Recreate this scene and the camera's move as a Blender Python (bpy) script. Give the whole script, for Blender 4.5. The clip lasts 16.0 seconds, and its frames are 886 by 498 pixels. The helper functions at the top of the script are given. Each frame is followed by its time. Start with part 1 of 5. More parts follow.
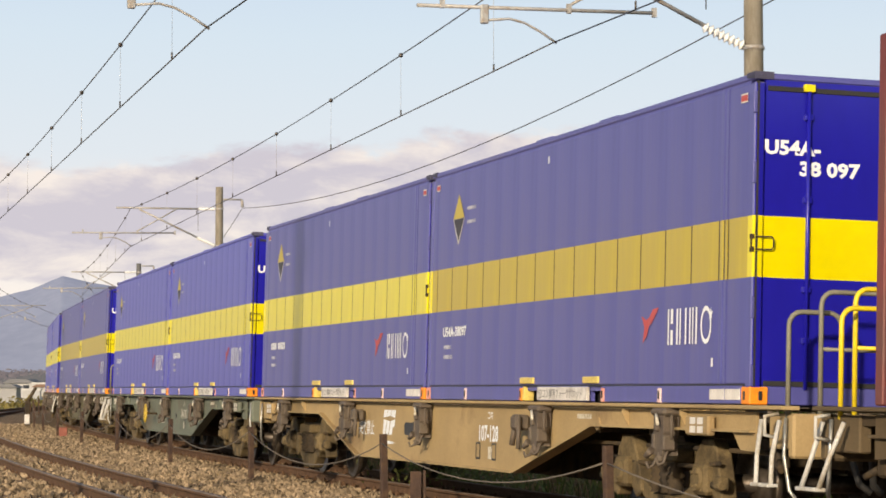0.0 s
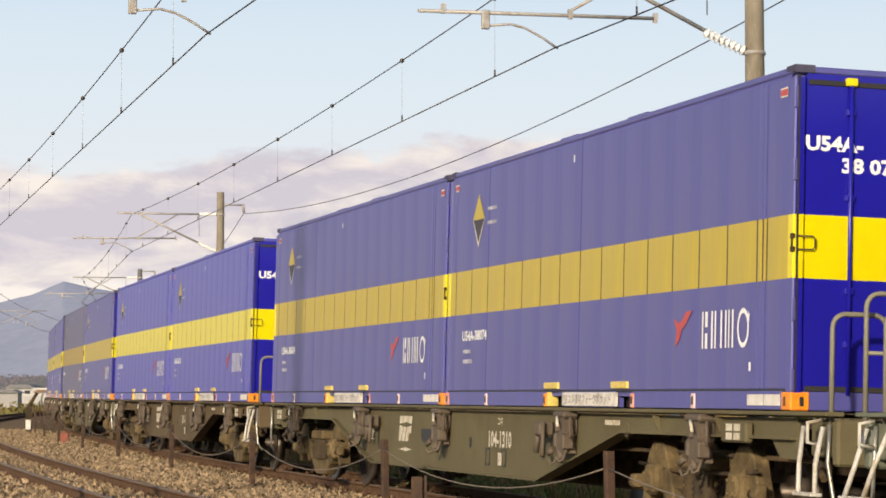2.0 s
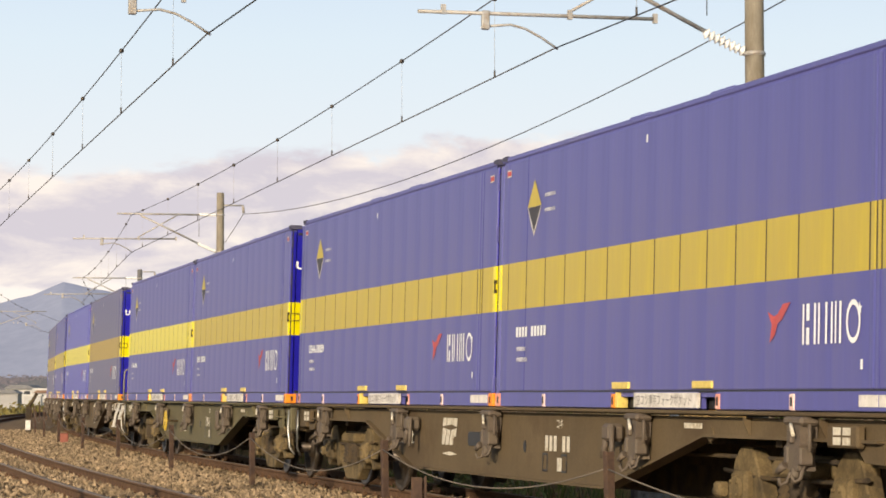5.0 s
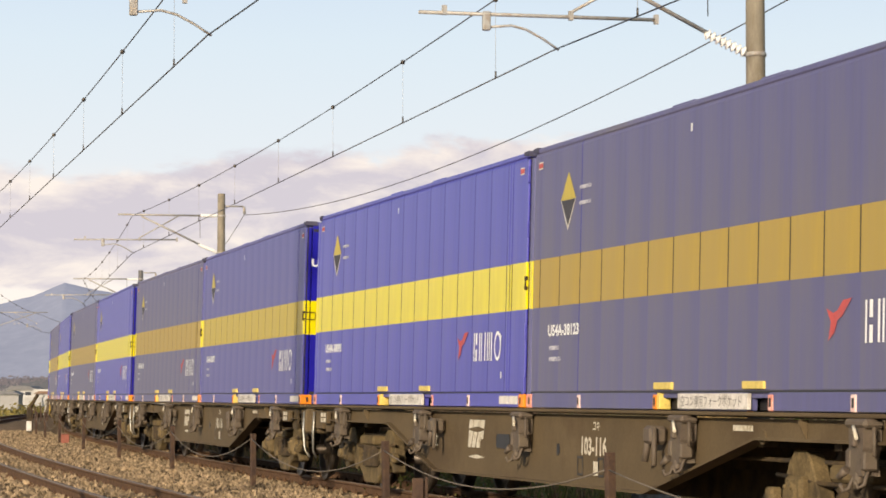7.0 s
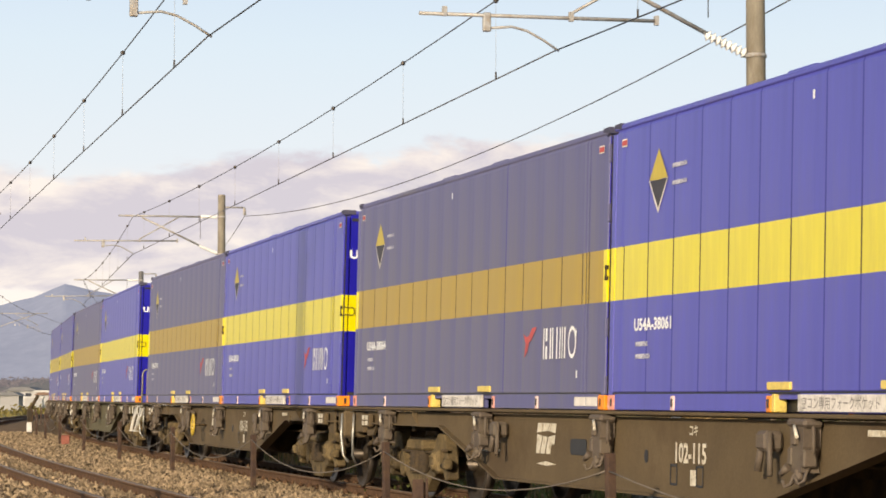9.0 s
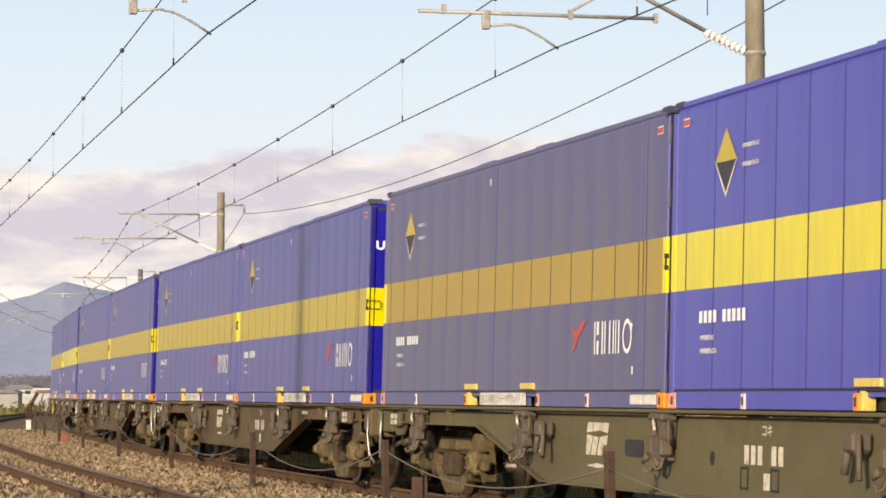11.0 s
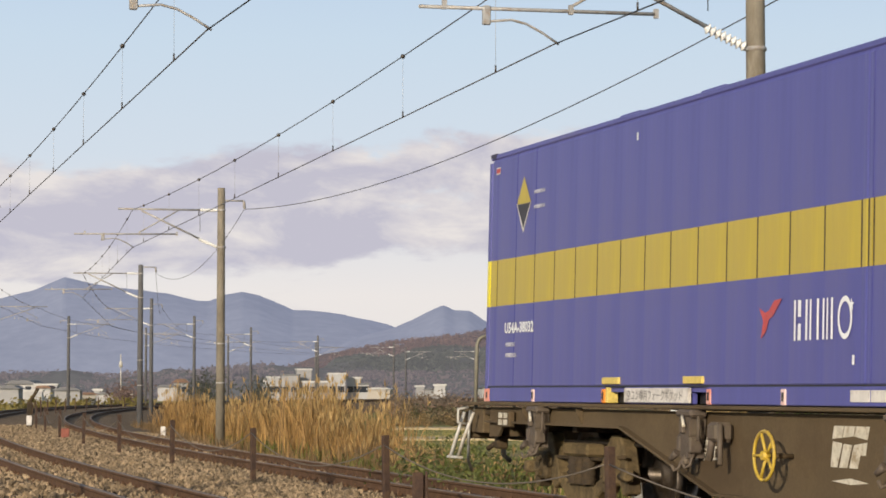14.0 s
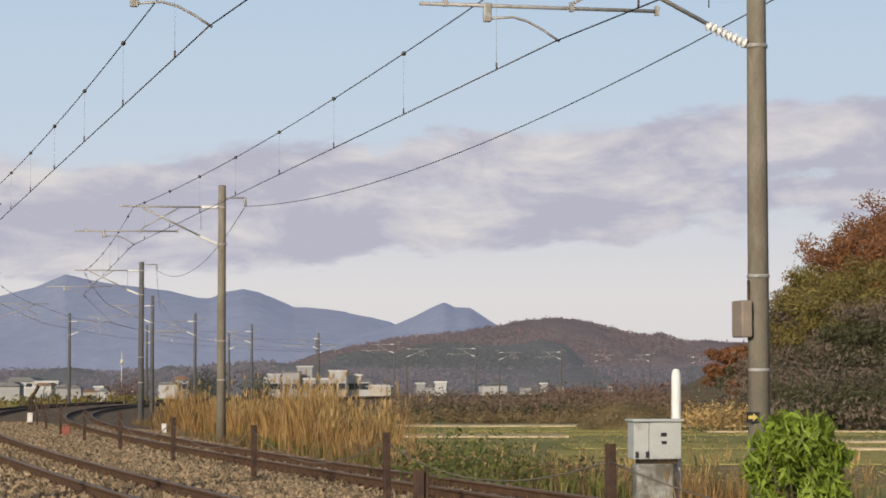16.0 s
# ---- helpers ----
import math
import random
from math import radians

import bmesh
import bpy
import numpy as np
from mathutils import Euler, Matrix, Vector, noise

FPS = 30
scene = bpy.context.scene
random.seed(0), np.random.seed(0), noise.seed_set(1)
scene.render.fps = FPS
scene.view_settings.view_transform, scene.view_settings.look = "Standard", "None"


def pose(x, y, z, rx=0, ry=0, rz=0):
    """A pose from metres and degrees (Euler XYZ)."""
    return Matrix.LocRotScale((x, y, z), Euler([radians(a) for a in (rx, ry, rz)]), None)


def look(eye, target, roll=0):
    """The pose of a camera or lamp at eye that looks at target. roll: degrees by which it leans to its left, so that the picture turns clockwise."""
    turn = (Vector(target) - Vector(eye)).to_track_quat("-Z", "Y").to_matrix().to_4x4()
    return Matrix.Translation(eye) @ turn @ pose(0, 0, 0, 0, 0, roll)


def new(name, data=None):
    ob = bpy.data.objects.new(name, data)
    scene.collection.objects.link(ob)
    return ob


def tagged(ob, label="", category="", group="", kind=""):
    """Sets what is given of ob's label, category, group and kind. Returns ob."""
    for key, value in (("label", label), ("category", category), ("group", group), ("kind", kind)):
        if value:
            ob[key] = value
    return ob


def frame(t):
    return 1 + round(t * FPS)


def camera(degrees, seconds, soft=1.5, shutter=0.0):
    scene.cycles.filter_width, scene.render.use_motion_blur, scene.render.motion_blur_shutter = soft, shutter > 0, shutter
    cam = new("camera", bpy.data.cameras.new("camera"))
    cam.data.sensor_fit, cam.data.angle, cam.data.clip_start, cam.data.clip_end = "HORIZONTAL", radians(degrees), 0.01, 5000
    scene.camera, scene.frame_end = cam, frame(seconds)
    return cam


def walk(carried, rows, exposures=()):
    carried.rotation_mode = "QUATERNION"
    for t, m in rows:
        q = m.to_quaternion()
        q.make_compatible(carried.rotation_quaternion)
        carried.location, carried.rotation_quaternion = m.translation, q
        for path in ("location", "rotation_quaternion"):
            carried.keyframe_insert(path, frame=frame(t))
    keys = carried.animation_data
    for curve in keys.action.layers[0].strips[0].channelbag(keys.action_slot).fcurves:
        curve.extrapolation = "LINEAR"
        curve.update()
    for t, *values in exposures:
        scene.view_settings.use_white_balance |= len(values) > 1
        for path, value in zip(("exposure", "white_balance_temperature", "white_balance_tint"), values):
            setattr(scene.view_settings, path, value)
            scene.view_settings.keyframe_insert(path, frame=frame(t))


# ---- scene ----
# the camera: hand-steadied, it tilts and turns a little
F = 4268.28
EYE = 1.1495
PITCH = 3.2785
SWAY = ((0, -5, 3), (.5, -2.5, 7.5), (1, -4.5, 12), (1.5, -4.5, 13), (2, -3, 12.5), (2.5, -4, 14), (3, -5, 14.5),
        (3.5, -3, 14), (4, -2.5, 14), (5.2, -3.5, 13.3), (6.5, -4.5, 12.7), (7, -1.5, 15), (7.5, -4, 15.5), (8, -3, 13.7),
        (8.5, -3, 16), (9, -1, 17), (9.5, -3, 18), (10, -2.5, 16), (11.2, -2.3, 12.5), (12.5, -2, 9), (13, -2, 8),
        (13.5, -.5, 9), (14, -1.5, 5), (14.5, 0, 4.5), (15, 0, 2), (15.5, 0, 1), (16, 0, 0))
cam = camera(math.degrees(2 * math.atan(784 / F)), 16.0, soft=1.7)
PATH = [(t, pose(0, 0, EYE, 90 + PITCH + math.degrees(b / F), 0, math.degrees(a / F))) for t, a, b in SWAY]
walk(cam, PATH, exposures=((0, .38, 7650, 12), (1, .37, 7700, 12), (2.2, .43, 7750, 12), (3.5, .47, 7800, 12), (4.0, .51, 7800, 12), (7.0, .47, 7800, 12), (8.5, .51, 7800, 12), (9.5, .48, 7800, 12), (12.5, .54, 7800, 12), (13.0, .51, 7800, 12), (13.6, .42, 7500, 12), (14.1, .15, 7050, 11), (14.5, .03, 6900, 11), (16, .02, 6900, 11)))

# sky and a low sun behind the camera
SUN_EL, SUN_AZ = 14, -22          # degrees: height; how far right of straight behind
world = bpy.data.worlds.new("sky")
scene.world = world
world.use_nodes = True
wn = world.node_tree.nodes
sky = wn.new("ShaderNodeTexSky")
sky.sky_type, sky.sun_disc = "NISHITA", False
sky.sun_elevation, sky.sun_rotation = radians(SUN_EL), radians(180 - SUN_AZ)
sky.dust_density, sky.ozone_density, sky.air_density = 1.6, 1.0, 1.0
world.node_tree.links.new(sky.outputs[0], wn["Background"].inputs[0])
wn["Background"].inputs[1].default_value = .13
sun = new("sun", bpy.data.lights.new("sun", "SUN"))
sun.data.energy, sun.data.angle, sun.data.color = 3.35, radians(2.4), (1, .92, .79)
az, el = radians(SUN_AZ), radians(SUN_EL)
sun.matrix_world = look((40 * math.sin(az), -40 * math.cos(az), 40 * math.tan(el)), (0, 0, 0))

# the line of the railway: s runs along the far track away from the camera, lat to its left
X0, PHI0, K0, K1, KMAX, CANT = 4.80692, .291532, .00125409, .0000055466, .0026, .026643
DS = .5
S_ALL = np.arange(-420, 900, DS)
_k = np.clip(K0 + K1 * S_ALL, 0, KMAX)
_i0 = int(420 / DS)
PH_ALL = -np.cumsum(_k) * DS
PH_ALL = PH_ALL - PH_ALL[_i0] + PHI0
X_ALL = np.cumsum(-np.sin(PH_ALL)) * DS
Y_ALL = np.cumsum(np.cos(PH_ALL)) * DS
X_ALL, Y_ALL = X_ALL - X_ALL[_i0] + X0, Y_ALL - Y_ALL[_i0] + 15
D2 = 4.3                         # the near track lies this far to the left
LOW = .085                       # the far rails lie this much under the wagons' datum


def line(s):
    return (float(np.interp(s, S_ALL, X_ALL)), float(np.interp(s, S_ALL, Y_ALL)), float(np.interp(s, S_ALL, PH_ALL)))


def at(s, lat=0.0, z=0.0):
    """A place beside the line, upright."""
    x, y, p = line(s)
    return Vector((x - math.cos(p) * lat, y - math.sin(p) * lat, z))


def upright(s, lat=0.0, z=0.0):
    """A pose beside the line: y along it, away from the camera."""
    return Matrix.Translation(at(s, lat, z)) @ pose(0, 0, 0, 0, 0, math.degrees(line(s)[2]))


def canted(s, base=0.0, cant=CANT, z=0.0):
    """A pose on the track's tilted plane."""
    return Matrix.Translation(at(s, base, z)) @ pose(0, 0, 0, 0, math.degrees(cant), math.degrees(line(s)[2]))


# ---- materials ----
def mat(name, base, rough=.6, metal=0.0, vary=.25, scale=6.0, dirt=None, dirt_amount=.0, bump=.15, bscale=60.0, stretch=None, tint=0.0, spec=.5, island=0.0):
    """A weathered surface: two scales of variation, dirt in patches, fine relief."""
    m = bpy.data.materials.new(name)
    m.use_nodes = True
    n, l = m.node_tree.nodes, m.node_tree.links
    b = n["Principled BSDF"]
    b.inputs["Roughness"].default_value, b.inputs["Metallic"].default_value = rough, metal
    b.inputs["Specular IOR Level"].default_value = spec
    co = n.new("ShaderNodeTexCoord")
    mp = n.new("ShaderNodeMapping")
    l.new(co.outputs["Object"], mp.inputs[0])
    mp.inputs["Scale"].default_value = stretch or (1, 1, 1)
    big, fine = n.new("ShaderNodeTexNoise"), n.new("ShaderNodeTexNoise")
    for t, s, d in ((big, scale, 6), (fine, bscale, 4)):
        l.new(mp.outputs[0], t.inputs["Vector"])
        t.inputs["Scale"].default_value, t.inputs["Detail"].default_value = s, d
        t.inputs["Roughness"].default_value = .62
    r = n.new("ShaderNodeMapRange")
    r.inputs["From Min"].default_value, r.inputs["From Max"].default_value = .3, .7
    r.inputs["To Min"].default_value, r.inputs["To Max"].default_value = 1 - vary, 1 + vary
    l.new(big.outputs[0], r.inputs[0])
    r2 = n.new("ShaderNodeMapRange")
    r2.inputs["From Min"].default_value, r2.inputs["From Max"].default_value = .3, .7
    r2.inputs["To Min"].default_value, r2.inputs["To Max"].default_value = 1 - vary * .6, 1 + vary * .6
    l.new(fine.outputs[0], r2.inputs[0])
    mul = n.new("ShaderNodeMath")
    mul.operation = "MULTIPLY"
    l.new(r.outputs[0], mul.inputs[0]), l.new(r2.outputs[0], mul.inputs[1])
    last = mul
    if tint or island:
        if island:
            rnd = n.new("ShaderNodeNewGeometry").outputs["Random Per Island"]
        else:
            rnd = n.new("ShaderNodeObjectInfo").outputs["Random"]
        r3 = n.new("ShaderNodeMapRange")
        a = tint or island
        r3.inputs["To Min"].default_value, r3.inputs["To Max"].default_value = 1 - a, 1 + a
        l.new(rnd, r3.inputs[0])
        m2 = n.new("ShaderNodeMath")
        m2.operation = "MULTIPLY"
        l.new(mul.outputs[0], m2.inputs[0]), l.new(r3.outputs[0], m2.inputs[1])
        last = m2
    hs = n.new("ShaderNodeMix")
    hs.data_type, hs.blend_type = "RGBA", "MULTIPLY"
    hs.inputs[0].default_value = 1
    hs.inputs[6].default_value = (*base, 1)
    l.new(last.outputs[0], hs.inputs[7])
    out = hs.outputs[2]
    if dirt:
        dn = n.new("ShaderNodeTexNoise")
        l.new(mp.outputs[0], dn.inputs["Vector"])
        dn.inputs["Scale"].default_value, dn.inputs["Detail"].default_value = scale * .6, 9
        dn.inputs["Roughness"].default_value = .7
        dr = n.new("ShaderNodeMapRange")
        dr.inputs["From Min"].default_value, dr.inputs["From Max"].default_value = .62 - dirt_amount * .5, .72 - dirt_amount * .3
        l.new(dn.outputs[0], dr.inputs[0])
        mx = n.new("ShaderNodeMix")
        mx.data_type = "RGBA"
        l.new(dr.outputs[0], mx.inputs[0]), l.new(out, mx.inputs[6])
        mx.inputs[7].default_value = (*dirt, 1)
        out = mx.outputs[2]
    l.new(out, b.inputs["Base Color"])
    if bump:
        bp = n.new("ShaderNodeBump")
        bp.inputs["Strength"].default_value, bp.inputs["Distance"].default_value = bump, .01
        l.new(fine.outputs[0], bp.inputs["Height"]), l.new(bp.outputs[0], b.inputs["Normal"])
    return m


# ---- mesh helpers ----
def part(name, bm, material, parent=None, label=""):
    me = bpy.data.meshes.new(name)
    bm.to_mesh(me)
    bm.free()
    for m in (material if isinstance(material, (list, tuple)) else [material]):
        me.materials.append(m)
    ob = new(name, me)
    if parent:
        ob.parent = parent
    if label:
        ob["label"] = label
    return ob


def share(name, ob, parent, m):
    o = new(name, ob.data)
    o.parent, o.matrix_basis = parent, m
    return o


def raw(name, verts, faces, material, parent=None, slots=None, smooth=False):
    me = bpy.data.meshes.new(name)
    me.from_pydata([tuple(v) for v in verts], [], faces)
    for m in (material if isinstance(material, (list, tuple)) else [material]):
        me.materials.append(m)
    if slots is not None:
        me.polygons.foreach_set("material_index", slots)
    if smooth:
        me.polygons.foreach_set("use_smooth", [True] * len(me.polygons))
    me.update()
    ob = new(name, me)
    if parent:
        ob.parent = parent
    return ob


def empty(name, m=None):
    o = new(name)
    o.empty_display_size = .2
    if m is not None:
        o.matrix_basis = m
    return o


def box(bm, x0, x1, y0, y1, z0, z1, bev=0.0, mi=0):
    r = bmesh.ops.create_cube(bm, size=1, matrix=Matrix.Translation(((x0 + x1) / 2, (y0 + y1) / 2, (z0 + z1) / 2)) @ Matrix.Diagonal((x1 - x0, y1 - y0, z1 - z0, 1)))
    fs = {f for v in r["verts"] for f in v.link_faces}
    for f in fs:
        f.material_index = mi
    if bev:
        es = list({e for f in fs for e in f.edges})
        for f in bmesh.ops.bevel(bm, geom=es, offset=bev, segments=1, affect="EDGES", profile=.6)["faces"]:
            f.material_index = mi
    return bm


def rod(bm, a, b, r, r2=None, seg=8, mi=0):
    a, b = Vector(a), Vector(b)
    d = b - a
    m = Matrix.Translation((a + b) / 2) @ d.to_track_quat("Z", "Y").to_matrix().to_4x4()
    res = bmesh.ops.create_cone(bm, cap_ends=True, segments=seg, radius1=r, radius2=r if r2 is None else r2, depth=d.length, matrix=m)
    for f in {f for v in res["verts"] for f in v.link_faces}:
        f.material_index, f.smooth = mi, len(f.verts) == 4
    return bm


def pipe(bm, pts, r, seg=6, mi=0):
    """One bent tube through the points."""
    pts = [Vector(p) for p in pts]
    rings = []
    side = None
    for i, p in enumerate(pts):
        d = (pts[min(i + 1, len(pts) - 1)] - pts[max(i - 1, 0)]).normalized()
        if side is None:
            side = d.orthogonal().normalized()
        side = (side - d * side.dot(d)).normalized()
        up = d.cross(side)
        rings.append([bm.verts.new(p + (side * math.cos(2 * math.pi * k / seg) + up * math.sin(2 * math.pi * k / seg)) * r) for k in range(seg)])
    for a, b in zip(rings, rings[1:]):
        for k in range(seg):
            f = bm.faces.new((a[k], a[(k + 1) % seg], b[(k + 1) % seg], b[k]))
            f.smooth, f.material_index = True, mi
    bm.faces.new(rings[0][::-1]), bm.faces.new(rings[-1])
    return bm


def lathe(bm, profile, m=None, seg=16, mi=0):
    """Turn (radius, z) pairs about z."""
    rings = []
    for r, z in profile:
        rings.append([bm.verts.new((m or Matrix()) @ Vector((r * math.cos(2 * math.pi * i / seg), r * math.sin(2 * math.pi * i / seg), z))) for i in range(seg)])
    for a, b in zip(rings, rings[1:]):
        for i in range(seg):
            f = bm.faces.new((a[i], a[(i + 1) % seg], b[(i + 1) % seg], b[i]))
            f.smooth, f.material_index = True, mi
    for rg, flip in ((rings[0], True), (rings[-1], False)):
        if (profile[0][0] if flip else profile[-1][0]) > 1e-4:
            f = bm.faces.new(rg[::-1] if flip else rg)
            f.material_index = mi
    return bm


def prism(bm, outline, lo, hi, axis="x", mi=0):
    """Sweep a flat outline of (u, v) from lo to hi along an axis."""
    put = {"x": lambda u, v, w: (w, u, v), "y": lambda u, v, w: (u, w, v), "z": lambda u, v, w: (u, v, w)}[axis]
    a = [bm.verts.new(put(u, v, lo)) for u, v in outline]
    b = [bm.verts.new(put(u, v, hi)) for u, v in outline]
    k = len(a)
    fs = [bm.faces.new(a[::-1]), bm.faces.new(b)]
    fs += [bm.faces.new((a[i], a[(i + 1) % k], b[(i + 1) % k], b[i])) for i in range(k)]
    for f in fs:
        f.material_index = mi
    bmesh.ops.recalc_face_normals(bm, faces=fs)
    return bm


def sweep(profile, s0, s1, step, base=0.0, cant=CANT, z=0.0):
    """Verts and faces of a profile of (lat to the right, height) drawn along the line."""
    vs, fs = [], []
    k = len(profile)
    ss = np.arange(s0, s1 + step * .5, step)
    for s in ss:
        m = canted(s, base, cant, z)
        vs += [m @ Vector((u, 0, h)) for u, h in profile]
    for i in range(len(ss) - 1):
        for j in range(k):
            a, b = i * k + j, i * k + (j + 1) % k
            fs.append((a, b, b + k, a + k))
    return vs, fs

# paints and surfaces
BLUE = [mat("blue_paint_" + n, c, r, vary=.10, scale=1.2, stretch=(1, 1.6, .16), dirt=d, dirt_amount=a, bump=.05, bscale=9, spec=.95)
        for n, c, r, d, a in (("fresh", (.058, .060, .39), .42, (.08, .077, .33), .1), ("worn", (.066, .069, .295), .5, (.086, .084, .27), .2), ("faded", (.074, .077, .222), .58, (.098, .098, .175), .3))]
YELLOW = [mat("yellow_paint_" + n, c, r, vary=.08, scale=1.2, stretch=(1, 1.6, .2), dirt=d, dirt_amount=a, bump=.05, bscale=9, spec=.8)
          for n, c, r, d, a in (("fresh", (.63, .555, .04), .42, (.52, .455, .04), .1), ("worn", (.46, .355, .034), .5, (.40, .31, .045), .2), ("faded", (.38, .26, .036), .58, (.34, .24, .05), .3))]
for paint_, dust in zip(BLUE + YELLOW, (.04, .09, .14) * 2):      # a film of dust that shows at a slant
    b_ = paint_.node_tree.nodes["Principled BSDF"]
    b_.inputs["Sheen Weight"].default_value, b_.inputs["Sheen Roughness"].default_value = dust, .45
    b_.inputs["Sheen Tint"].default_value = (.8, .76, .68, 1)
END_BLUE = mat("clean_gloss_blue", (.010, .009, .30), .3, vary=.08, scale=1.5, stretch=(1, 1, .3), bump=.03, bscale=9)
END_YELLOW = mat("clean_gloss_yellow", (.70, .60, .01), .32, vary=.06, scale=1.5, bump=.03, bscale=9)
TAN = mat("dusty_tan_underframe", (.36, .255, .125), .75, vary=.14, scale=1.2, dirt=(.24, .16, .08), dirt_amount=.15, bump=.2, bscale=40)
BROWN = mat("brown_underframe", (.106, .076, .043), .8, spec=.3, vary=.16, scale=1.3, dirt=(.08, .054, .03), dirt_amount=.25, bump=.2, bscale=40)
GREENGREY = mat("grey_green_underframe", (.13, .145, .11), .7, vary=.12, scale=1.3, dirt=(.12, .10, .065), dirt_amount=.25, bump=.2, bscale=40)
OLIVE = mat("olive_underframe", (.115, .10, .057), .78, spec=.3, vary=.12, scale=1.3, dirt=(.10, .08, .045), dirt_amount=.25, bump=.2, bscale=40)
GRIME = mat("brake_dust_steel", (.04, .031, .023), .85, spec=.2, vary=.35, scale=6, dirt=(.08, .055, .03), dirt_amount=.4, bump=.4, bscale=50)
LOCK = mat("dark_lock_steel", (.095, .072, .055), .7, vary=.25, scale=9, dirt=(.11, .085, .06), dirt_amount=.3, bump=.3, bscale=50)
PALE = mat("pale_pink_casting", (.74, .55, .52), .55, vary=.12, scale=9, dirt=(.62, .34, .3), dirt_amount=.3)
BOGIE = mat("dusty_bogie_steel", (.135, .098, .05), .85, spec=.25, vary=.35, scale=5, dirt=(.06, .044, .025), dirt_amount=.3, bump=.4, bscale=50)
WHEEL = mat("rolled_wheel_steel", (.12, .10, .085), .45, .7, vary=.2, scale=8, dirt=(.06, .045, .03), dirt_amount=.4)
WHITE = mat("white_lettering", (.78, .80, .83), .5, vary=.05, scale=4, bump=0)
WORNWHITE = mat("worn_white_lettering", (.58, .54, .45), .6, vary=.15, scale=14, dirt=(.3, .23, .14), dirt_amount=.25, bump=0)
RED = mat("red_sticker", (.46, .075, .075), .6, vary=.2, scale=6, dirt=(.34, .12, .14), dirt_amount=.2, bump=0)
# black parts, and the dark inside slots, pockets and holes
BLACK = mat("black_paint_and_shade", (.02, .02, .022), .5, vary=.2, bump=0)
ORANGE = mat("orange_corner_casting", (.82, .25, .02), .5, vary=.18, scale=9, dirt=(.4, .16, .05), dirt_amount=.25)
PINK = mat("faded_red_casting", (.66, .26, .20), .55, vary=.15, scale=9, dirt=(.75, .6, .55), dirt_amount=.3)
YFLAP = mat("yellow_pocket_flap", (.66, .51, .14), .5, vary=.14, scale=9, dirt=(.45, .34, .1), dirt_amount=.25)
STICKER = mat("weathered_white_sticker", (.66, .63, .60), .55, vary=.12, scale=11, dirt=(.40, .37, .34), dirt_amount=.25, bump=0)
STEEL = mat("galvanised_steel", (.42, .42, .40), .42, .75, vary=.15, scale=12, dirt=(.3, .27, .22), dirt_amount=.2)
TANRAIL = mat("dusty_handrail", (.20, .19, .15), .55, vary=.15, scale=12)
YRAIL = mat("yellow_handrail", (.75, .56, .03), .45, vary=.1, scale=12)
OCHREW = mat("ochre_wheel_paint", (.52, .36, .05), .5, vary=.15, scale=12, dirt=(.3, .2, .06), dirt_amount=.2)
WSTEP = mat("white_step_paint", (.52, .51, .48), .5, vary=.12, scale=12, dirt=(.35, .3, .22), dirt_amount=.3)
MAROON = mat("maroon_container_paint", (.17, .032, .030), .5, vary=.15, scale=2, stretch=(1, 1, .3), dirt=(.12, .05, .04), dirt_amount=.3)
RUBBER = mat("black_rubber", (.022, .021, .02), .7, vary=.25, bump=.2)


FAINT = mat("faint_white_print", (.50, .50, .56), .6, vary=.35, scale=30, dirt=(.16, .16, .28), dirt_amount=.3, bump=0)
PRINT = mat("grey_print", (.16, .15, .15), .6, vary=.2, scale=9, bump=0)
LETTERS = {}


def text(name, s, size, m, material, parent, bold=.0, wide=1.0):
    """Lettering in the built-in font, its left foot at m."""
    key = (s, size, bold, material.name)
    if key in LETTERS:
        ob = new(name, LETTERS[key])
        ob.parent, ob.matrix_basis = parent, m @ Matrix.Diagonal((wide, 1, 1, 1))
        return ob
    cu = bpy.data.curves.new("lettering", "FONT")
    cu.body, cu.size, cu.offset, cu.extrude, cu.resolution_u = s, size, bold, 0, 2
    tmp = bpy.data.objects.new("lettering", cu)
    scene.collection.objects.link(tmp)
    me = bpy.data.meshes.new_from_object(tmp.evaluated_get(bpy.context.evaluated_depsgraph_get()))
    bpy.data.objects.remove(tmp)
    bpy.data.curves.remove(cu)
    me.materials.clear()
    me.materials.append(material)
    LETTERS[key] = me
    ob = new(name, me)
    ob.parent, ob.matrix_basis = parent, m @ Matrix.Diagonal((wide, 1, 1, 1))
    return ob


# facings: lettering on the side towards the near track, and on the leading end
def on_side(x, y, z):
    return Matrix(((0, 0, -1, x), (-1, 0, 0, y), (0, 1, 0, z), (0, 0, 0, 1)))


def on_end(x, y, z):
    return Matrix(((1, 0, 0, x), (0, 0, -1, y), (0, 1, 0, z), (0, 0, 0, 1)))


def bars(bm, rects, m):
    """Flat painted marks (x0, x1, y0, y1) in the plane of m."""
    for x0, x1, y0, y1 in rects:
        bm.faces.new([bm.verts.new(m @ Vector(p)) for p in ((x0, y0, 0), (x1, y0, 0), (x1, y1, 0), (x0, y1, 0))])
    return bm


def shape(bm, outline, m):
    bm.faces.new([bm.verts.new(m @ Vector((x, y, 0))) for x, y in outline])
    return bm


CL, CW, CB, CT = 9.41, 1.245, 0.0, 2.6      # container: length, half width, foot, top
SZ0, SZ1 = .985, 1.465                       # yellow band


